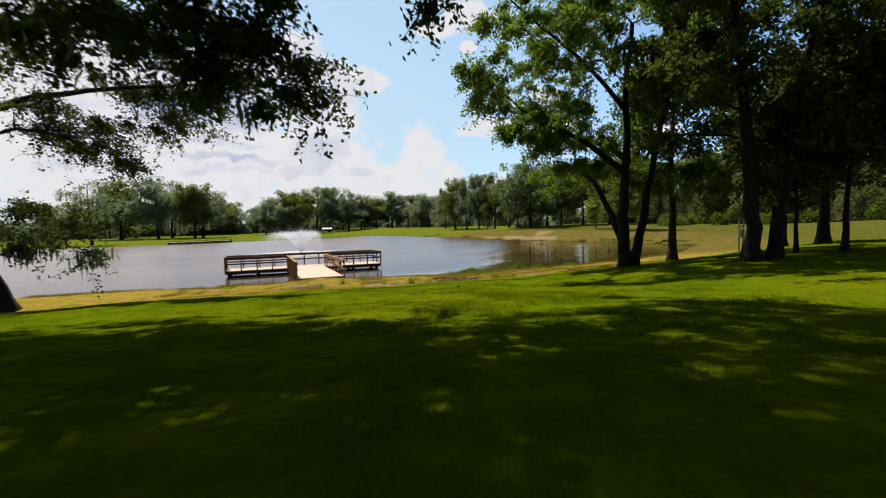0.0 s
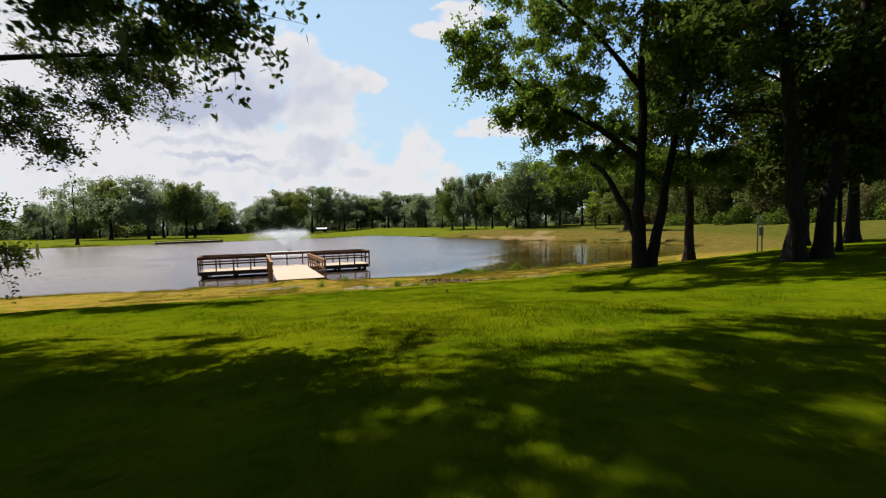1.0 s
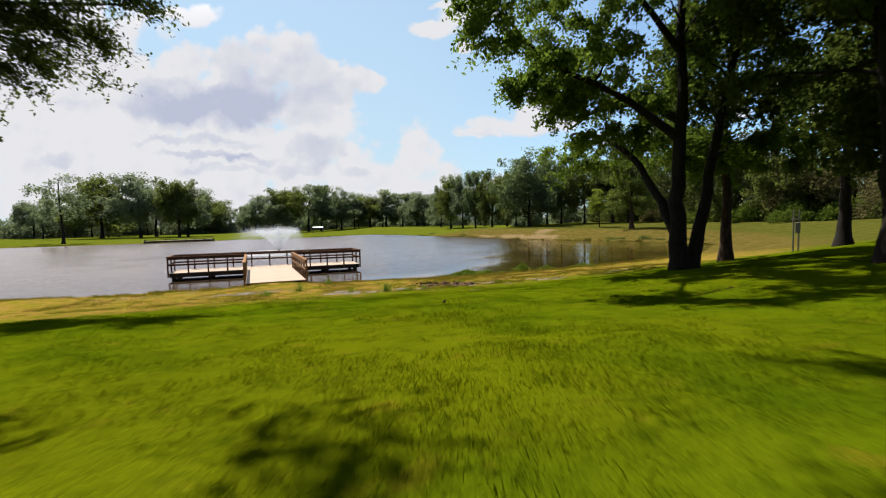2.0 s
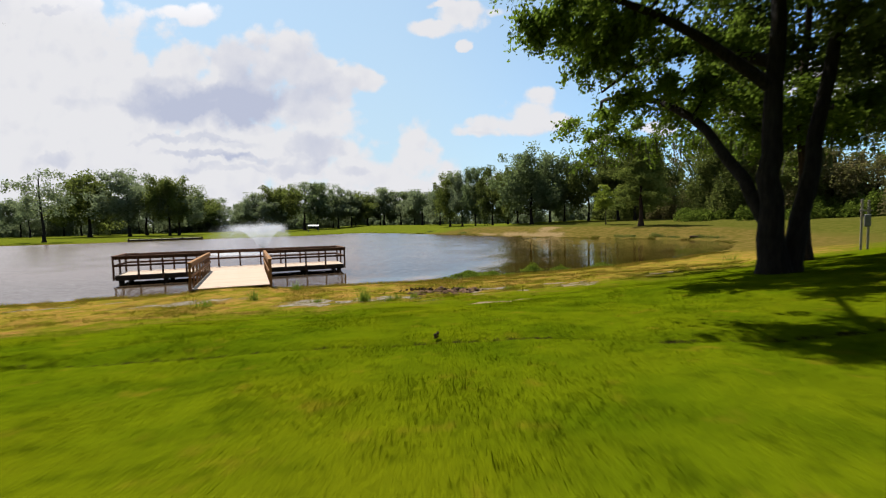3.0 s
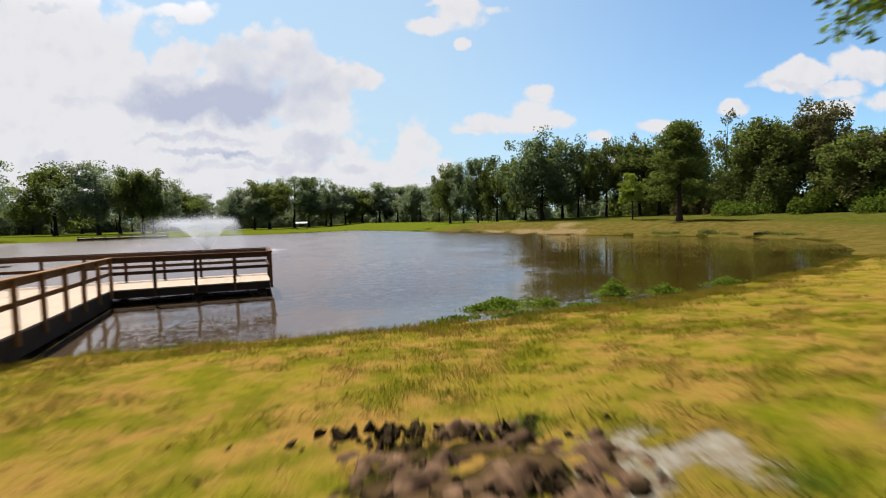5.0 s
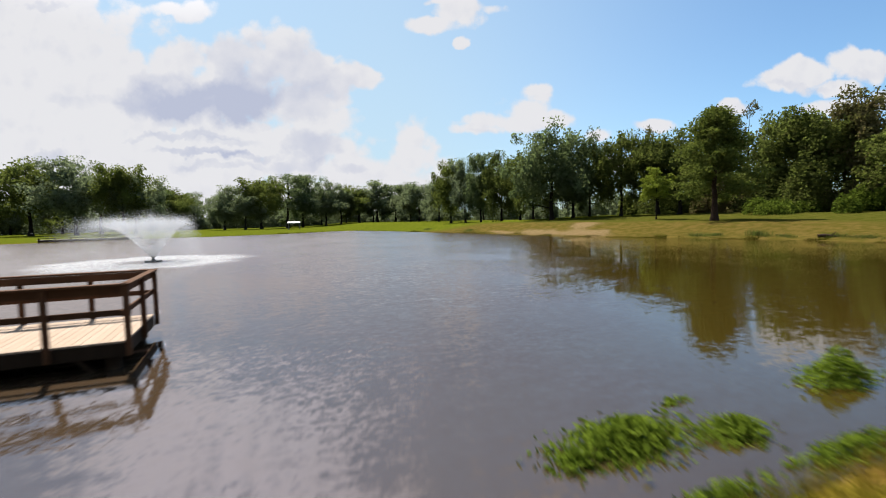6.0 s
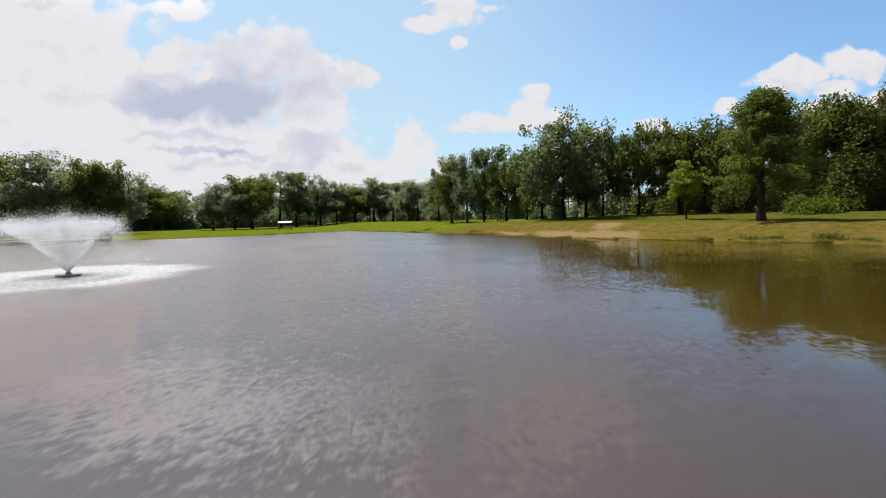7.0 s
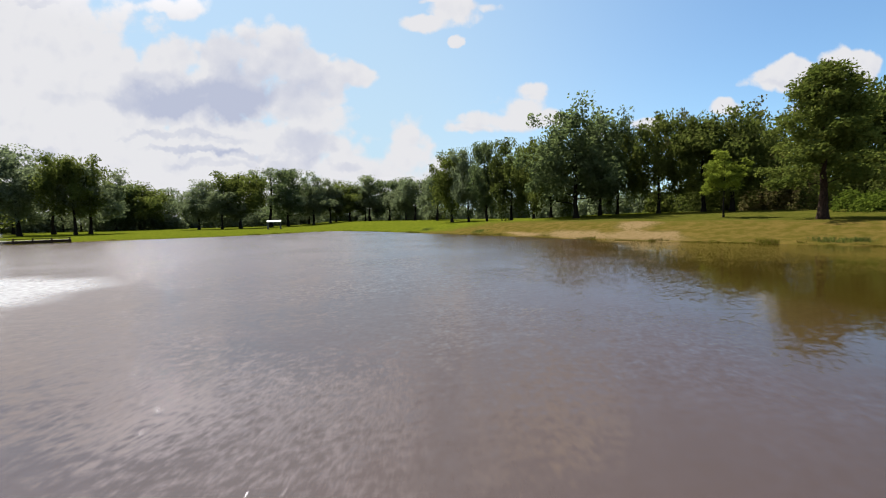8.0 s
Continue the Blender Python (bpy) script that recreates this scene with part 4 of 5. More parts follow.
MID_BANK = [
    (71.3, 169.7, 16.2, 4.4), (66.9, 149.8, 20.2, 4.9), (68.2, 142.6, 18.6, 4.3), (69.4, 135.5, 20.1, 3.4), (71.4, 128.0, 18.7, 4.8),
    (73.7, 122.7, 19.1, 4.0), (70.9, 113.0, 18.0, 4.1), (69.3, 103.8, 20.2, 6.4), (76.0, 105.3, 19.7, 4.6), (82.6, 107.8, 18.1, 3.8),
]
RIGHT_BANK = [
    (83.2, 98.8, 20.0, 4.5), (101.8, 109.2, 21.8, 5.4), (88.6, 94.2, 19.2, 5.3), (90.1, 90.3, 19.3, 5.6), (104.7, 94.7, 19.6, 4.8),
    (122.2, 98.0, 26.1, 7.1), (101.3, 77.6, 21.4, 5.5), (102.1, 72.9, 21.7, 6.0), (105.8, 69.1, 22.4, 5.8),
]
EAST_WOOD = [
    (98.0, 58.4, 16.5, 6.1), (99.0, 53.6, 15.6, 6.3), (103.6, 49.5, 16.3, 6.5), (105.6, 44.3, 16.1, 6.2), (106.7, 39.4, 15.9, 5.8),
]


def variants(seed, kind, count):
    """Unit trees, ten metres high and five wide each way, to be scaled and copied."""
    made = []
    for k in range(count):
        rng = np.random.default_rng(seed + k)
        tip = rng.uniform(-0.4, 0.4, 2)
        stem = [((0, 0, 0), (0.1, 0, 1.5), (tip[0] * 0.5, tip[1] * 0.5, 4.0), (tip[0], tip[1], 8.2)), 0.26, 0.07]
        stems = [stem]
        if k % 3 == 1:
            stems.append([((0.25, 0.1, 0), (0.5, 0.2, 1.6), (1.2, 0.6, 4.0), (1.8, 0.8, 7.0)), 0.2, 0.06])
        made.append(grow(seed + k, stems, (tip[0] * 0.6, tip[1] * 0.6, 5.45), (4.4, 4.4, 4.6), *(((26, 40, 0.31, 0.62, 3, -0.6, 0.45)) if kind == "sparse" else (46, 104, 0.31, 0.78, 3, -0.9 if k % 2 else -0.97, 0.22)), boxy=kind != "sparse" and seed % 3 > 0, per=3, gather=0.62, flat=0.9))
    return made


def far_tree(name, mats, grown, label, group):
    root = new(name)
    tagged(root, label, "tree", group)
    child("trunk", mesh_of("trunk", *grown[0], mats[0], True), root)
    child("crown", mesh_of("crown", *grown[1], mats[1]), root)
    return root


KINDS = []
for name, seed, leafy, label in (
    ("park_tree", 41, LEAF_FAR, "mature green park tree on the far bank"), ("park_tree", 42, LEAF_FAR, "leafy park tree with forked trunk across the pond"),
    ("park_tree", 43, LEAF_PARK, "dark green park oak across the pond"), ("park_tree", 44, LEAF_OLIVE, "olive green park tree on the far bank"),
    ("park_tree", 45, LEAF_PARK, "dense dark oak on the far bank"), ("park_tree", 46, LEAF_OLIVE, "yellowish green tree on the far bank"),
    ("wood_tree", 47, LEAF_WOOD, "dark olive tree at the edge of the wood"), ("wood_tree", 48, LEAF_OLIVE, "olive tree with rusty tint at the wood"),
    ("wood_tree", 49, LEAF_BROWN, "rusty brown tree at the edge of the wood"), ("bare_tree", 54, LEAF_FAR, "thinly leaved tree with bare branches far off"),
    ("bare_tree", 55, LEAF_BROWN, "half bare brownish tree above the wood"),
):
    KINDS.append((name, variants(seed, "sparse" if name == "bare_tree" else name, 1)[0], leafy, label))
MADE = {}


def set_tree(k, x, y, tall, wide, turn, group):
    """A far tree of kind k, scaled to its height and half width."""
    name, grown, leafy, label = KINDS[k]
    m = pose(x, y, height(x, y) - 0.1, 0, 0, turn)
    if k not in MADE:
        MADE[k] = root = far_tree(name, (BARK, leafy), grown, label, group)
        root.matrix_world = m
    else:
        root = copy_thing(MADE[k], m)
        tagged(root, group=group)
    root.scale = (wide / 4.4, wide / 4.4, tall / 10.0)
    return root


for n, (x, y, tall, wide) in enumerate(LEFT_BANK):
    set_tree((9, 3, 1, 9, 5, 0, 2, 3, 9, 1, 0, 5, 9, 2, 1, 0, 3, 1, 2, 0)[n % 20], x, y, tall - height(x, y) + 2.4, max(wide, 4.5) * 1.3, n * 77, "trees along the far left bank")
for n, (x, y, tall, wide) in enumerate(MID_BANK):
    set_tree((0, 7, 1, 2, 6, 7, 6, 4, 4, 2)[n % 10], x, y, tall - height(x, y) + 1, max(wide, 3.6) * 1.3, n * 71 + 20, "trees beyond the sandy bank")
for n, (x, y, tall, wide) in enumerate(RIGHT_BANK):
    set_tree((7, 10, 5, 7, 6, 10, 7, 5, 8)[n % 9], x, y, tall - height(x, y) + 1, max(wide, 4.5) * 1.25, n * 67 + 10, "trees of the eastern wood")
for n, (x, y, tall, wide) in enumerate(EAST_WOOD):
    set_tree((7, 8, 10, 8, 7)[n % 5], x, y, tall - height(x, y), wide * 1.12, n * 63 + 30, "trees of the eastern wood")
rng_far = np.random.default_rng(5)
for n in range(12):
    s = n / 11
    x, y = -75 + 60 * s, 215 + 70 * s * s + rng_far.uniform(-10, 10)
    set_tree((0, 1, 3, 9)[int(rng_far.integers(0, 4))], x, y, rng_far.uniform(13, 19), rng_far.uniform(5.5, 8), rng_far.uniform(0, 360), "trees far behind the pond")
for n in range(12):
    s = n / 11
    x, y = 0 + 120 * s, 300 - 130 * s + rng_far.uniform(-10, 10)
    set_tree((0, 1, 3, 9)[int(rng_far.integers(0, 4))], x, y, rng_far.uniform(15, 20), rng_far.uniform(5.5, 8), rng_far.uniform(0, 360), "trees far behind the pond")

rng_cyp = np.random.default_rng(51)
TIERS = []
for k in range(46):
    z = 3.6 + 10.7 * (k / 45) ** 0.9
    a, reach = k * 2.4 + rng_cyp.uniform(-0.4, 0.4), 5.7 * max(0.04, 1 - (z - 3.6) / 11.6) ** 0.72 * rng_cyp.uniform(0.62, 1.1)
    for share in (0.95, 0.55):
        TIERS.append(((reach * share * math.cos(a), reach * share * math.sin(a), z - 0.5 * share), (1.1, 1.1, 0.26), 3))
plant("cypress", (66.2, 65.6), grow(51, [([(0, 0, 0), (0, 0.05, 4), (0.1, 0, 9), (0.1, 0, 14.6)], 0.42, 0.05)], (0, 0, 8.8), (1.6, 1.6, 5.6), 20, 78, 0.34, 0.85, 4, low=-0.85, shell=0.2, lobes=TIERS), BARK_RED, LEAF_CYPRESS,
                "tall bald cypress with reddish trunk near the water", "tree")
plant("lime_tree", (69.0, 77.2), grow(52, [([(0, 0, 0), (0, 0.03, 2), (0.05, 0, 4.5), (0, 0, 7.6)], 0.12, 0.03)], (0, 0, 5.3), (2.5, 2.5, 3.3), 85, 70, 0.27, 0.45, 3, low=-0.85, shell=0.2), BARK, LEAF_LIME,
      "small young tree with lime green leaves on the bank", "tree")


def thicket(name, rows, leaf, seed, label, dense=1.0, size=0.75):
    """Undergrowth of many leaf clumps: (x, y, half length, half depth, height)."""
    rng = np.random.default_rng(seed)
    heaps = []
    for x, y, rx, ry, tall in rows:
        for k in range(7):
            a, far = rng.uniform(0, 2 * math.pi), rng.uniform(0.0, 0.85)
            cx, cy, part_tall = x + math.cos(a) * far * rx, y + math.sin(a) * far * ry, tall * rng.uniform(0.45, 1.12) * (1.05 - 0.35 * far)
            r = rng.uniform(0.32, 0.55)
            m = int((rx * ry * 26 + 900) * dense / 7)
            v = unit(rng.normal(size=(m, 3)))
            v[:, 2] = np.abs(v[:, 2])
            lump = 0.7 + 0.45 * bumps(v[:, 0] * 2.6 + cx, v[:, 1] * 2.6 + v[:, 2] * 3 + cy, seed)
            shell = rng.uniform(0.35, 1.0, (m, 1)) ** 0.5 * lump[:, None]
            heaps.append(np.array([cx, cy, height(cx, cy)]) + v * shell * (rx * r, ry * r, part_tall))
    ob = new(name, mesh_of(name, *leaf_faces(rng, np.concatenate(heaps), size, size * 0.56), leaf))
    return tagged(ob, label, "bushes", kind="stuff")


thicket("thicket", [(88, 70, 7, 4, 4.2), (92, 62, 6, 4, 4.6), (94, 54, 7, 4, 5.0), (95, 46, 6, 5, 4.4), (94, 38, 7, 5, 4.6), (90, 29, 7, 5, 4.2), (84, 21, 7, 5, 4.0), (78, 13, 7, 5, 4.2), (70, 6, 7, 5, 4.2)], LEAF_BUSH, 61, "bright green bushes along the edge of the wood", 3.0, 0.42)
EDGE = [(101 + 4 * math.sin(k * 1.3) - 0.02 * (k - 6) ** 2, 104 - 7.5 * k, 7, 6, (13.5 if k < 4 else 10.5) + 2.2 * math.sin(k * 2.1)) for k in range(17)]
thicket("wood_edge", EDGE[0::3], LEAF_WOOD, 63, "dense dark olive woods closing the eastern side", 4.5, 0.42)
thicket("wood_edge", EDGE[1::3], LEAF_OLIVE, 64, "lighter olive trees of the eastern woods", 4.5, 0.42)
thicket("wood_edge", EDGE[2::3], LEAF_BROWN, 65, "rusty brown leafy edge of the eastern woods", 4.5, 0.42)
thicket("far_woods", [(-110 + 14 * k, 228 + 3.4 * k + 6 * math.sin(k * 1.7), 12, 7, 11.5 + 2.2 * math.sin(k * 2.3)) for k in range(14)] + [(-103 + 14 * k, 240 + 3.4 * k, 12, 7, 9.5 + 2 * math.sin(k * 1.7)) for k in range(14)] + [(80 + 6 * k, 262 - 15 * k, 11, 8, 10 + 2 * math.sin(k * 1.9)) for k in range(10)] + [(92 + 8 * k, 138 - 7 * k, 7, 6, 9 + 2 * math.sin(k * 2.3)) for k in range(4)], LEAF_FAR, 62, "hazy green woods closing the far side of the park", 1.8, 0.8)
thicket("far_woods", [(130 + 2.0 * k, 118 - 12 * k, 9, 8, 14 + 2 * math.sin(k * 1.9)) for k in range(12)] + [(104 + 3 * k, 118 - 9 * k, 6, 5, 8 + 2 * math.sin(k * 2.9)) for k in range(8)], LEAF_OLIVE, 66, "olive woods behind the eastern lawn", 1.8, 0.7)

# ---- the fishing dock ----
DECK, RAMP_FOOT = 0.545, 0.65
X0, X1, RX0, RX1, Y0, Y1, RY = -3.60, 8.83, 1.03, 4.03, 35.2, 37.95, 26.15
dock = new("fishing_dock")
tagged(dock, "T-shaped wooden fishing dock with brown railings and pale boards", "dock")


def ramp_z(y):
    return DECK + (RAMP_FOOT - DECK) * np.clip((Y0 - y) / (Y0 - RY), 0, 1)


def rail_run(a, b, bays, outward, lean_z=False, skip_first=False, skip_last=False, wood=None):
    """Posts, mid rail, top board and cap from a to b at deck level."""
    a, b = np.array(a, float), np.array(b, float)
    za, zb = float(ramp_z(a[1])), float(ramp_z(b[1]))
    way = (b - a) / np.linalg.norm(b - a)
    reach = float(np.linalg.norm(b - a))
    turn = math.degrees(math.atan2(way[1], way[0]))
    rise = -math.degrees(math.atan2(zb - za, reach))
    m = pose(a[0], a[1], za, 0, 0, turn) @ pose(0, 0, 0, 0, rise, 0)
    for k in range(bays + 1):
        if (k == 0 and skip_first) or (k == bays and skip_last):
            continue
        s = reach * k / bays
        ob = part("post", box(s - 0.045, -0.045, -0.26, s + 0.045, 0.045, 1.02, 0.006), wood or RAIL_WOOD, dock)
        ob.matrix_local = m
    for name, y0, y1, z0, z1 in (("cap", -0.075, 0.075, 1.022, 1.062), ("top_board", 0.047, 0.087, 0.86, 1.018), ("mid_rail", 0.047, 0.087, 0.47, 0.58)):
        flip = outward
        lo, hi = sorted((y0 * flip, y1 * flip))
        ob = part(name, box(-0.05, lo, z0, reach + 0.05, hi, z1, 0.005), wood or RAIL_WOOD, dock)
        ob.matrix_local = m


rail_run((X0, Y0), (RX0, Y0), 4, 1, skip_last=True)
rail_run((RX1, Y0), (X1, Y0), 4, 1, skip_first=True)
rail_run((X0, Y1), (X1, Y1), 10, -1)
rail_run((X0, Y0), (X0, Y1), 2, -1, skip_first=True, skip_last=True)
rail_run((X1, Y0), (X1, Y1), 2, 1, skip_first=True, skip_last=True)
rail_run((RX0, RY), (RX0, Y0), 7, -1, wood=RAMP_WOOD)
rail_run((RX1, RY), (RX1, Y0), 7, 1, wood=RAMP_WOOD)
for x0, x1, y0, y1 in ((X0 + 0.05, RX0, Y0 + 0.05, Y0 + 0.09), (RX1, X1 - 0.05, Y0 + 0.05, Y0 + 0.09), (X0 + 0.05, X1 - 0.05, Y1 - 0.09, Y1 - 0.05), (X0 + 0.05, X0 + 0.09, Y0 + 0.1, Y1 - 0.1), (X1 - 0.09, X1 - 0.05, Y0 + 0.1, Y1 - 0.1)):
    part("rim_joist", box(x0, y0, DECK - 0.29, x1, y1, DECK - 0.045), PILE_WOOD, dock)
for k in range(4):
    part("joist", box(X0 + 0.1, Y0 + 0.45 + 0.5 * k, DECK - 0.24, X1 - 0.1, Y0 + 0.49 + 0.5 * k, DECK - 0.045), PILE_WOOD, dock)
# stringers made deep and dark to stand in for shade under the ramp
for x in (RX0 + 0.06, (RX0 + RX1) / 2, RX1 - 0.06):
    bm = box(x - 0.02, RY + 0.05, -0.52, x + 0.02, Y0 + 0.04, -0.047)
    for v in bm.verts:
        v.co.z += float(ramp_z(v.co.y))
    part("stringer", bm, PILE_WOOD, dock)
for x in (X0 + 0.28, X0 + 2.4, RX0 + 0.2, RX1 - 0.2, X1 - 2.4, X1 - 0.32):
    for y in (Y0 + 0.32, Y1 - 0.32):
        part("pile", rod(x, y, -1.4, DECK - 0.25, 0.15, 0.14, 12), PILE_WOOD, dock, smooth=True)
for x in (RX0 + 0.2, RX1 - 0.2):
    for y in (28.6, 31.6):
        part("pile", rod(x, y, -0.8, DECK - 0.2, 0.13, 0.12, 12), PILE_WOOD, dock, smooth=True)
for x, side in ((X0 + 0.28, 1), (X1 - 0.32, -1)):
    ob = part("brace", box(-0.04, -0.03, -0.62, 0.04, 0.03, 0.0), PILE_WOOD, dock)
    ob.matrix_local = pose(x + side * 0.52, Y0 + 0.14, DECK - 0.27, 0, side * 40, 0)
for x in (X0 + 3.0, X1 - 2.6):
    part("rod_shelf", box(x, Y1 - 0.32, DECK + 0.74, x + 1.2, Y1 - 0.10, DECK + 0.78), RAIL_WOOD, dock, "narrow reddish shelf below the cap")

# ---- far things on and by the water ----


def small_dock():
    root = new("low_dock")
    root.matrix_world = pose(-20.9, 120.0, 0.0, 0, 0, 22)
    tagged(root, "low weathered wooden dock with short posts on the far bank", "dock")
    part("deck", box(0, -1.0, 0.42, 14.6, 1.0, 0.52), GREY_WOOD, root)
    part("fascia", box(0, -1.05, 0.10, 14.6, -1.0, 0.50), PILE_WOOD, root)
    for k in range(8):
        part("pile", rod(0.15 + 2.04 * k, -0.95, -1.4, 0.85, 0.11, 0.10), PILE_WOOD, root)
    for k in range(7):
        part("rail", box(0.2 + 2.04 * k, -1.0, 0.70, 2.1 + 2.04 * k, -0.92, 0.80), PILE_WOOD, root)


def shelter():
    root = new("picnic_shelter")
    x, y = 24.6, 179.0
    root.matrix_world = pose(x, y, height(x, y), 0, 0, 82)
    tagged(root, "open picnic shelter with white metal roof among trees", "shelter")
    bm = bmesh.new()
    outline = [(-1.8, 2.1), (0, 2.55), (1.8, 2.1), (1.8, 1.95), (0, 2.4), (-1.8, 1.95)]
    faces = []
    for yy in (-1.9, 1.9):
        faces.append([bm.verts.new((a, yy, b)) for a, b in outline])
    bm.faces.new(faces[0])
    bm.faces.new(faces[1][::-1])
    for k in range(6):
        bm.faces.new((faces[0][k], faces[1][k], faces[1][(k + 1) % 6], faces[0][(k + 1) % 6]))
    bmesh.ops.recalc_face_normals(bm, faces=bm.faces[:])
    part("roof", bm, WHITE_ROOF, root, "white metal roof")
    for a in (-1.5, 0, 1.5):
        for b in (-1.7, 1.7):
            part("post", box(a - 0.1, b - 0.1, 0, a + 0.1, b + 0.1, 2.05 if a else 2.42), METAL_GREY, root)


def fountain():
    root = new("fountain")
    root.matrix_world = pose(4.6, 63.4, 0.0)
    tagged(root, "floating pond fountain with spray opening like a V", "fountain")
    part("float_ring", rod(0, 0, -0.12, 0.10, 0.62, 0.55, 20), BLACK, root, "low black float")
    part("nozzle", rod(0, 0, 0.10, 0.24, 0.16, 0.10, 12), METAL_GREY, root)
    rng = np.random.default_rng(71)
    apex, top = 2.45, 2.55
    m = 60000
    turn = rng.integers(0, 40, m) * 2 * math.pi / 40 + rng.normal(0, 0.06, m)
    s = rng.random(m) ** 0.9
    jets = [s * apex * (1 + rng.normal(0, 0.07, m)), 0.2 + top * (1.30 * s - 0.30 * s ** 4) + rng.normal(0, 0.12, m) * s, turn]
    m = 70000
    u = rng.random(m) ** 1.5
    fall = [apex * (0.92 + 0.75 * u) + rng.normal(0, 0.55, m), 0.2 + top * (1.04 - 1.04 * u * u) + rng.normal(0, 0.22, m), rng.uniform(0, 2 * math.pi, m)]
    m = 24000
    plume = [np.abs(rng.normal(0, 1.4, m)), 2.55 + rng.normal(0, 0.40, m), rng.uniform(0, 2 * math.pi, m)]
    wide, high, turn = (np.concatenate(v) for v in zip(jets, fall, plume))
    keep = (high > 0.03) & (high > 0.7 * wide - 0.1 - 10.0 * (wide > apex * 0.8))
    turn, wide, high = turn[keep], wide[keep], high[keep]
    spots_ = np.stack([wide * np.cos(turn) - 0.07 * wide * wide, wide * np.sin(turn), high], 1)
    tagged(child("mist", mesh_of("mist", *leaf_faces(rng, spots_, 0.052, 0.036, 0.0), DROPS), root, "white falling mist of water"), kind="stuff")
    rr, a = np.linspace(0.7, 7.6, 15), np.arange(96) * 2 * math.pi / 96
    uneven = 1 + 0.05 * np.sin(a * 5) + 0.04 * np.sin(a * 11 + 1)
    verts = np.stack([rr[:, None] * np.cos(a) * uneven - 0.4, rr[:, None] * np.sin(a) * uneven, np.full((15, 96), 0.03)], -1).reshape(-1, 3)
    i, j = np.meshgrid(np.arange(14), np.arange(96), indexing="ij")
    i, j = i.ravel(), j.ravel()
    me = mesh_of("splash", verts, np.stack([i * 96 + j, (i + 1) * 96 + j, (i + 1) * 96 + (j + 1) % 96, i * 96 + (j + 1) % 96], 1), FOAM)
    soft = np.repeat(ease(rr, 0.6, 2.4) * (1 - ease(rr, 4.6, 7.6)), 96)
    me.attributes.new("thickness", "FLOAT", "POINT").data.foreach_set("value", soft.astype(np.float32))
    child("splash", me, root, "white foam where the spray falls")


def driftwood():
    """A short weathered log lying at the far water's edge."""
    rng = np.random.default_rng(77)
    s = np.linspace(0, 1, 7)
    points = np.stack([1.5 * (s - 0.5), 0.12 * np.sin(s * 3), 0.05 * np.sin(s * 5)], 1)
    runs = [(points, 0.16 - 0.04 * s + rng.normal(0, 0.01, 7), 8), ([(0.2, 0.05, 0.05), (0.4, 0.1, 0.3), (0.5, 0.1, 0.45)], (0.06, 0.04, 0.02), 5)]
    x, y = 59.4, 49.6
    ob = new("log", mesh_of("log", *tubes(runs), BARK_RED, True))
    ob.matrix_world = pose(x, y, height(x, y) + 0.12, 0, 0, -60)
    tagged(ob, "short brown weathered log lying on the far bank", "log")


def utility_posts():
    root = new("utility_post")
    x, y = 31.2, 18.3
    root.matrix_world = pose(x, y, height(x, y), 0, 0, -60)
    tagged(root, "pair of pale wooden posts carrying a dark meter box", "post")
    part("post", box(-0.17, -0.045, -0.2, -0.08, 0.045, 2.45), GREY_WOOD, root)
    part("post", box(0.08, -0.045, -0.2, 0.17, 0.045, 2.4), GREY_WOOD, root)
    part("meter_box", box(-0.05, -0.20, 1.1, 0.20, -0.05, 1.7, 0.02), METAL_GREY, root, "dark grey metal box")
    part("crossbar", box(-0.22, -0.09, 1.85, 0.24, -0.047, 1.94), GREY_WOOD, root)


small_dock()
shelter()
fountain()
driftwood()
utility_posts()

# ---- grass and water plants ----


def blades(name, points, tall, wide, rng, lean=0.5, label="", mat=None):
    """Single blades as slim triangles, of kind stuff."""
    m = len(points)
    a = rng.uniform(0, 2 * math.pi, m)
    side = np.stack([np.cos(a), np.sin(a), np.zeros(m)], 1) * (wide * rng.uniform(0.6, 1.4, m))[:, None] / 2
    tilt = rng.normal(size=(m, 3)) * (lean, lean, 0.0)
    tip = points + (tilt + (0, 0, 1.0)) * tall[:, None]
    verts = np.stack([points - side, points + side, tip], 1).reshape(-1, 3)
    me = mesh_of(name, verts, np.arange(3 * m).reshape(-1, 3), mat or BLADE)
    x, y = np.repeat(points[:, 0], 3), np.repeat(points[:, 1], 3)
    for key, values in (("shore", shore_distance(x, y)), ("bare", np.zeros(3 * m)), ("mud", np.zeros(3 * m))):
        me.attributes.new(key, "FLOAT", "POINT").data.foreach_set("value", values.astype(np.float32))
    return tagged(new(name, me), label, "grass", kind="stuff")


def on_ground(x, y):
    z, d = land(x, y)
    rough = 0.16 * (bumps(x / 4.3, y / 4.3, 1) - 0.5) + 0.07 * (bumps(x / 1.3, y / 1.3, 2) - 0.5) + 0.035 * (bumps(x / 0.45, y / 0.45, 3) - 0.5)
    return np.stack([x, y, z + rough * ease(np.abs(d), 0.2, 2.0) - 0.01], 1), d


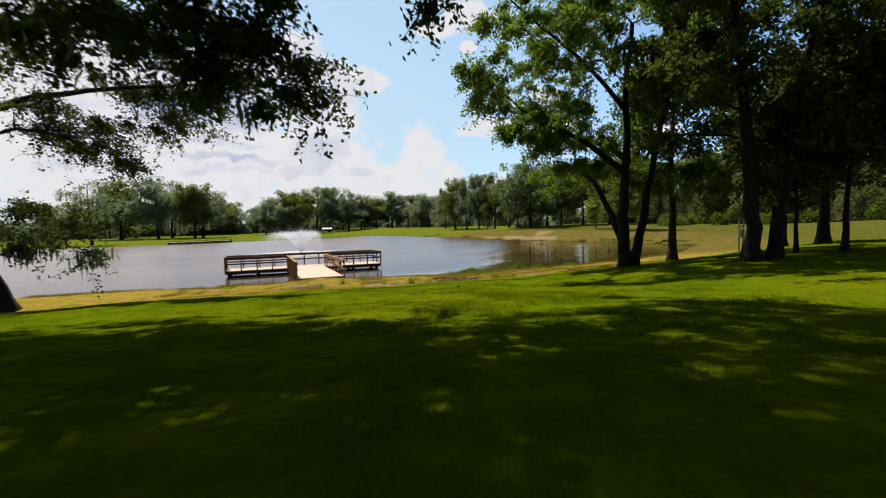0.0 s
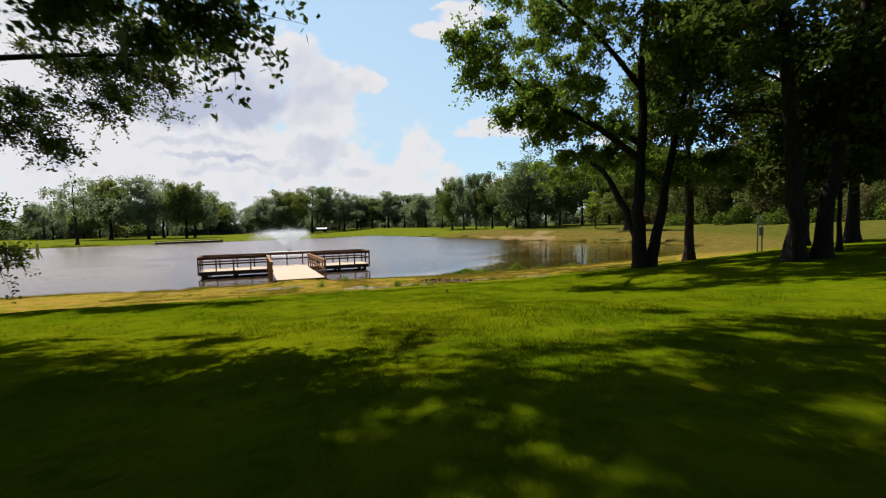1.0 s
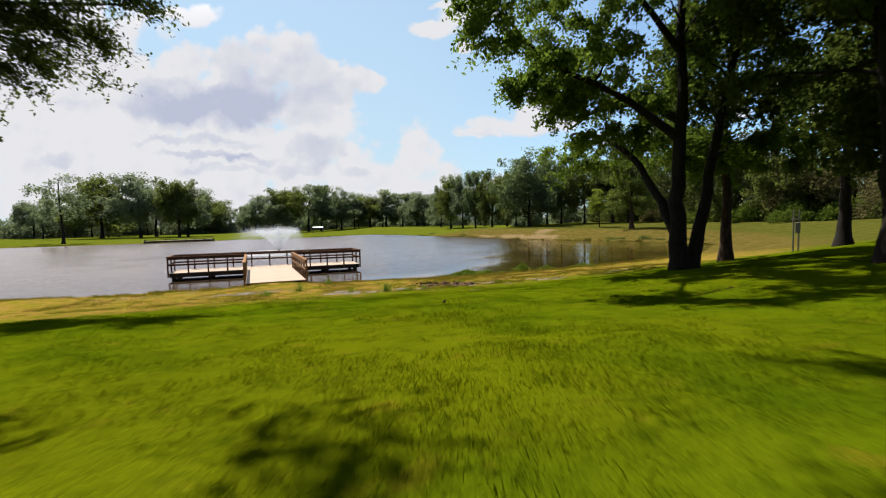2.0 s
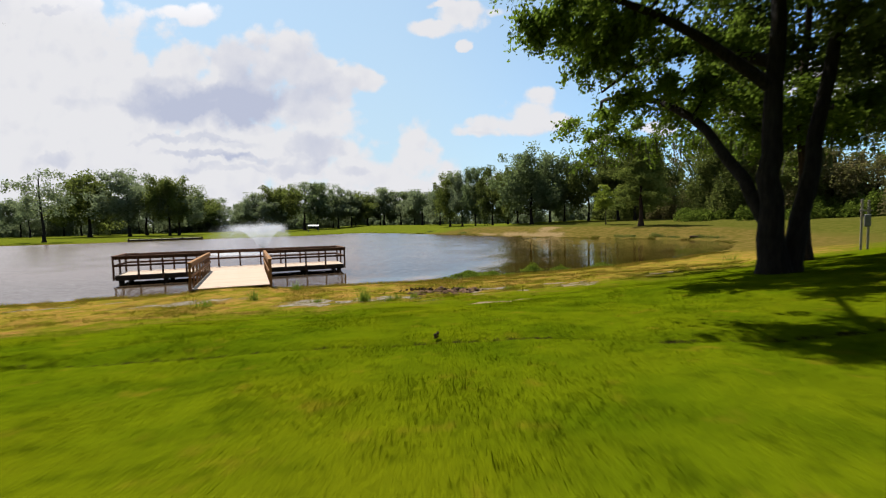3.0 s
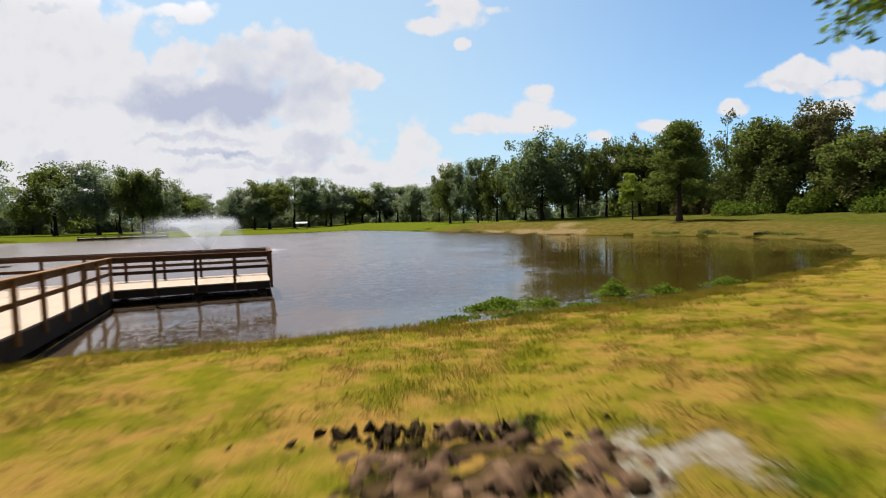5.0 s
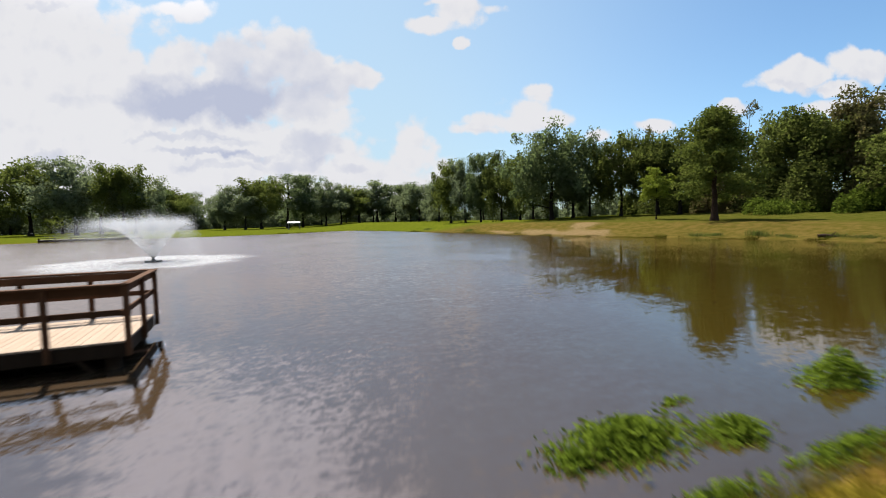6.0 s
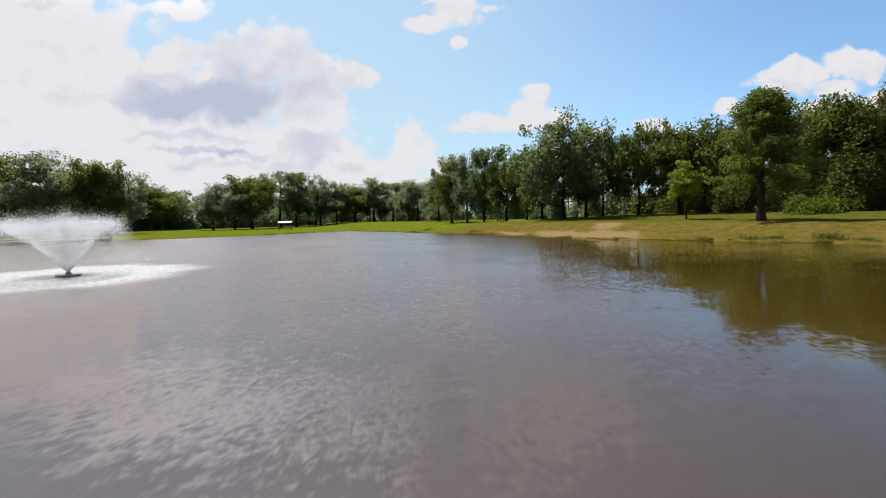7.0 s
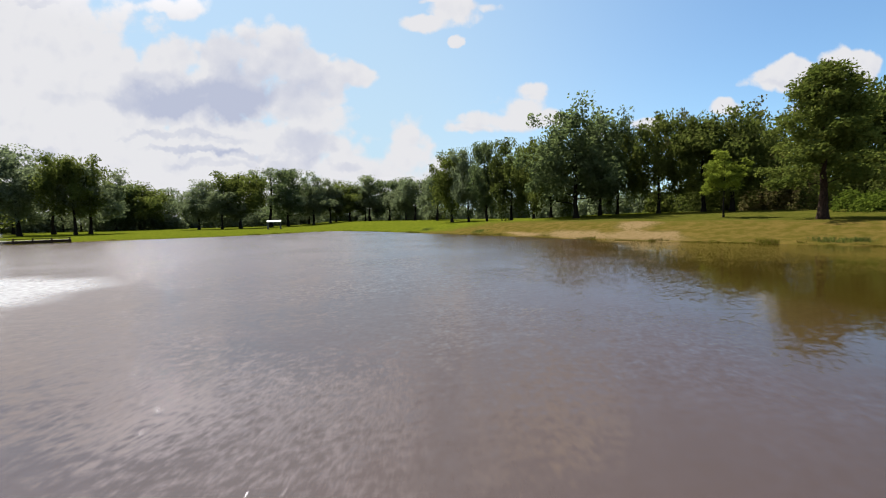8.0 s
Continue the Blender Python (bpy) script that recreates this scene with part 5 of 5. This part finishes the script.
def lawn_blades():
    rng = np.random.default_rng(81)
    m = 460000
    y = rng.uniform(-4.5, 30, m)
    mid = -1.0 + 0.42 * (y + 4)
    x = mid + rng.normal(0, 1, m) * (2.6 + 0.20 * (y + 5))
    clump = bumps(x / 0.22, y / 0.22, 8) * 0.6 + bumps(x / 0.9, y / 0.9, 9) * 0.6
    keep = (clump > 0.36) & (np.abs(x - mid) < 16)
    bare = spots(BARE, x, y) * (bumps(x / 0.35, y / 0.35, 10) + 0.35)
    keep &= (rut_line(x, y) < 0.4) & (bare < 0.42) & (spots(MUDDY, x, y) < 0.45)
    x, y, clump = x[keep], y[keep], clump[keep]
    points, d = on_ground(x, y)
    good = d > 0.15
    points, clump = points[good], clump[good]
    tall = (0.014 + 0.050 * rng.random(len(points)) ** 1.5) * (0.25 + 2.2 * np.clip(clump - 0.38, 0, 0.7))
    blades("lawn_grass", points, tall, 0.0090, rng, 0.7, "short mown blades of lawn grass")


def shore_blades():
    rng = np.random.default_rng(82)
    m = 60000
    x = rng.uniform(-14, 40, m)
    y = np.interp(x, POND[:12, 0], POND[:12, 1]) - np.abs(rng.normal(0, 1.1, m)) + 0.15
    keep = bumps(x / 0.8, y / 0.5, 12) > 0.45
    points, d = on_ground(x[keep], y[keep])
    blades("shore_grass", points, rng.uniform(0.06, 0.20, len(points)), 0.014, rng, 0.5, "rough straw grass along the water's edge")
    m = 34000
    k = rng.integers(12, 31, m)
    s = rng.random(m)[:, None]
    p = POND[k] * (1 - s) + POND[(k + 1) % len(POND)] * s
    out = unit(p - (10, 80))
    p = p + out * np.abs(rng.normal(0, 0.8, m))[:, None]
    keep = bumps(p[:, 0] / 0.9, p[:, 1] / 0.9, 14) * 0.6 + bumps(p[:, 0] / 5, p[:, 1] / 5, 15) * 0.4 > 0.40
    points, d = on_ground(p[keep, 0], p[keep, 1])
    blades("far_shore_grass", points, rng.uniform(0.03, 0.15, len(points)) * (0.6 + 1.8 * (bumps(points[:, 0] / 2.5, points[:, 1] / 2.5, 16) > 0.66)), 0.04, rng, 0.7, "rough grass fringe on the far bank")


def tuft(x, y, tall, wide, count, seed, mat, label):
    rng = np.random.default_rng(seed)
    p = rng.normal(0, wide / 2, (count, 2)) + (x, y)
    points, d = on_ground(p[:, 0], p[:, 1])
    ob = blades("grass_tuft", points, rng.uniform(0.4, 1.0, count) * tall, 0.016, rng, 0.28, label, mat)
    del ob["kind"]
    tagged(ob, label, "grass tuft", "grass tufts on the bank")


def bank_clump(x, y, tall, wide, seed):
    """A rough clump of rushes at the far water's edge."""
    rng = np.random.default_rng(seed)
    p = np.clip(rng.normal(0, 0.5, (240, 2)), -1, 1) * (wide * 0.5, wide) + (x, y)
    points, d = on_ground(p[:, 0], p[:, 1])
    ob = blades("rush_clump", points, rng.uniform(0.4, 1.0, 240) * tall, 0.05, rng, 0.35, "rough olive rush clump at the far water's edge", LEAF_OLIVE)
    tagged(ob, "rough olive rush clump at the far water's edge", "rush clump", "rush clumps along the far bank")


def weed_bed(rows, seed):
    rng = np.random.default_rng(seed)
    heaps = []
    for x, y, rx, ry, tall, m in rows:
        p = rng.normal(0, 0.5, (m, 2)) * (rx, ry) + (x, y)
        z = np.maximum(0.01, rng.random(m) * tall * (1 - np.minimum(1, np.hypot((p[:, 0] - x) / rx, (p[:, 1] - y) / ry)) * 0.8))
        heaps.append(np.column_stack([p, z]))
    tagged(new("water_weeds", mesh_of("water_weeds", *leaf_faces(rng, np.concatenate(heaps), 0.10, 0.045, 0.6), LEAF_WEED)), "green leafy weeds standing in the shallows", "water weeds", kind="stuff")


def bank_blades():
    """Rough clumps on the bank between the lawn and the water."""
    rng = np.random.default_rng(83)
    m = 240000
    x, y = rng.uniform(-6, 26, m), rng.uniform(15, 29, m)
    clump = 0.55 * bumps(x / 0.45, y / 0.28, 17) + 0.45 * bumps(x / 1.7, y / 1.1, 18)
    keep = (clump > 0.60) & (spots(BARE, x, y) < 0.5) & (spots(MUDDY, x, y) < 0.7)
    x, y, clump = x[keep], y[keep], clump[keep]
    points, d = on_ground(x, y)
    good = (d > 0.3) & (d < 10.5)
    points, clump = points[good], clump[good]
    blades("bank_grass", points, rng.uniform(0.03, 0.14, len(points)) * (0.3 + clump), 0.012, rng, 0.7, "rough clumps of straw grass on the bank")


lawn_blades()
shore_blades()
bank_blades()
for n, (x, y, tall, wide, count) in enumerate(((6.5, 19.65, 0.55, 0.16, 110), (7.1, 18.95, 0.26, 0.12, 60), (7.5, 19.35, 0.22, 0.12, 50), (3.3, 22.8, 0.55, 0.16, 80), (1.9, 21.7, 0.35, 0.3, 90), (4.9, 25.0, 0.5, 0.2, 70), (30.2, 24.5, 0.6, 0.5, 90), (10.6, 21.4, 0.25, 0.25, 60), (5.2, 20.6, 0.2, 0.16, 60), (8.1, 19.5, 0.24, 0.14, 60), (11.6, 19.5, 0.2, 0.2, 60))):
    tuft(x, y, tall, wide, count, 90 + n, LEAF_WEED, "tall green grass tuft on the damp bank")
for n, (x, y, tall, wide) in enumerate(((56.3, 60.2, 0.5, 1.4), (57.1, 58.8, 0.35, 1.0), (58.5, 55.2, 0.75, 1.2), (59.2, 53.1, 0.3, 0.9), (59.7, 49.4, 0.5, 1.0), (59.4, 47.0, 0.35, 1.4), (47.7, 99.3, 0.4, 1.6), (46.0, 115.4, 0.5, 1.8))):
    bank_clump(x, y, tall, wide, 120 + n)
weed_bed([(14.85, 29.35, 0.85, 0.42, 0.34, 1500), (14.0, 29.2, 0.3, 0.2, 0.2, 160), (16.2, 28.95, 0.45, 0.3, 0.26, 480), (19.3, 29.4, 0.62, 0.36, 0.62, 900), (21.0, 28.9, 0.6, 0.35, 0.36, 500), (12.9, 28.35, 0.9, 0.18, 0.14, 300), (16.9, 28.15, 0.9, 0.18, 0.16, 420), (14.8, 28.15, 0.8, 0.15, 0.14, 300), (24.5, 29.2, 0.9, 0.3, 0.3, 420), (16.3, 29.9, 0.25, 0.12, 0.06, 60)], 95)


def mud_patch():
    root = new("mud_patch")
    tagged(root, "churned brown mud with broken clods on the bank", "mud", kind="stuff")
    rng = np.random.default_rng(97)
    xs, ys = np.arange(-1.7, 1.7, 0.045), np.arange(-1.6, 1.6, 0.045)
    gx, gy = np.meshgrid(xs, ys)
    x, y = gx.ravel(), gy.ravel()
    wx, wy = 9.6 + x + 0.25 * y, 20.6 + y - 0.16 * x
    points, d = on_ground(wx, wy)
    rim = np.hypot(x / 0.95, y / 1.0) + 1.5 * (bumps(wx / 0.5, wy / 0.3, 21) - 0.5) + 0.8 * (bumps(wx / 0.17, wy / 0.13, 22) - 0.5)
    lumps = 0.16 * (bumps(wx / 0.42, wy / 0.22, 23) - 0.4) + 0.22 * (bumps(wx / 0.16, wy / 0.10, 24) - 0.45) + 0.09 * (bumps(wx / 0.07, wy / 0.07, 25) - 0.5)
    points[:, 2] += np.where(rim < 1, 0.015 + 0.75 * lumps * ease(1 - rim, 0.0, 0.35), -0.08 - 0.2 * ease(rim, 1.0, 1.3))
    cols = len(xs)
    k = (np.arange(len(ys) - 1)[:, None] * cols + np.arange(cols - 1)).ravel()
    child("turned_earth", mesh_of("turned_earth", points, np.stack([k, k + 1, k + cols + 1, k + cols], 1), MUD), root)
    # dark lumps: turf lip at the far rim, stand-ins for shaded holes inside
    for name, mat, count, spread, largest in (("clods", MUD, 50, (0.6, 0.6), 0.05), ("turf_and_holes", TURF_AND_HOLE, 150, (0.55, 0.14), 0.085)):
        bm = bmesh.new()
        for k in range(count):
            x, y = 9.6 + rng.normal(0, spread[0]), 20.75 + rng.normal(0, spread[1])
            if mat == TURF_AND_HOLE:
                y += (1.0, -0.35, 0.9)[k % 3] - 0.35 * (x - 9.6)
                x += 0.35 if k % 3 == 1 else 0.0
            size = rng.uniform(0.02, largest) * rng.uniform(0.5, 1.0)
            points, d = on_ground(np.array([x]), np.array([y]))
            m = Matrix.Translation(Vector(points[0]) + Vector((0, 0, 0.02))) @ pose(0, 0, 0, *rng.uniform(0, 360, 3)) @ Matrix.Diagonal((size * rng.uniform(0.8, 2.2), size, size * rng.uniform(0.5, 0.9), 1))
            made = bmesh.ops.create_icosphere(bm, subdivisions=1, radius=1.0, matrix=m)
            for v in made["verts"]:
                v.co += Vector(rng.normal(0, size * 0.25, 3))
        me = bpy.data.meshes.new(name)
        bm.to_mesh(me)
        bm.free()
        me.materials.append(mat)
        tagged(child(name, me, root), kind="stuff")


mud_patch()


def clod():
    """A lump of earth and moss turned up on the lawn."""
    rng = np.random.default_rng(98)
    bm = bmesh.new()
    points, d = on_ground(np.array([5.46]), np.array([11.07]))
    for k in range(7):
        m = Matrix.Translation(Vector(points[0]) + Vector((rng.normal(0, 0.02), rng.normal(0, 0.02), 0.01 + 0.008 * k))) @ Matrix.Diagonal((0.022, 0.016, 0.014, 1))
        made = bmesh.ops.create_icosphere(bm, subdivisions=1, radius=1.0, matrix=m)
        for v in made["verts"]:
            v.co += Vector(rng.normal(0, 0.006, 3))
    me = bpy.data.meshes.new("clod")
    bm.to_mesh(me)
    bm.free()
    me.materials.append(PILE_WOOD)
    tagged(new("clod", me), "small dark clod of earth lying on the lawn", "clod")


clod()

# ---- the dock's boards ----
def board_mesh(long, wide):
    bm = box(-wide / 2, -long / 2, -0.038, wide / 2, long / 2, 0.0, 0.004)
    me = bpy.data.meshes.new("board")
    bm.to_mesh(me)
    bm.free()
    me.materials.append(DECK_WOOD)
    return me


rng_board = np.random.default_rng(7)
count = 88
cell = (X1 - X0 - 0.1) / count
platform_board = board_mesh(Y1 - Y0 - 0.12, cell - 0.004)
for k in range(count):
    ob = child("board", platform_board, dock)
    ob.matrix_local = pose(X0 + 0.05 + cell * (k + 0.5), (Y0 + Y1) / 2, DECK + rng_board.uniform(-0.002, 0.002))
count = 61
cell = (Y0 - RY) / count
ramp_board = board_mesh(RX1 - RX0 - 0.10, cell - 0.006)
tip = math.degrees(math.atan2(DECK - RAMP_FOOT, Y0 - RY))
for k in range(count):
    y = RY + cell * (k + 0.5)
    ob = child("board", ramp_board, dock)
    ob.matrix_local = pose((RX0 + RX1) / 2, y, float(ramp_z(y)) + rng_board.uniform(-0.002, 0.002), 0, 0, 90) @ pose(0, 0, 0, 0, tip, 0)
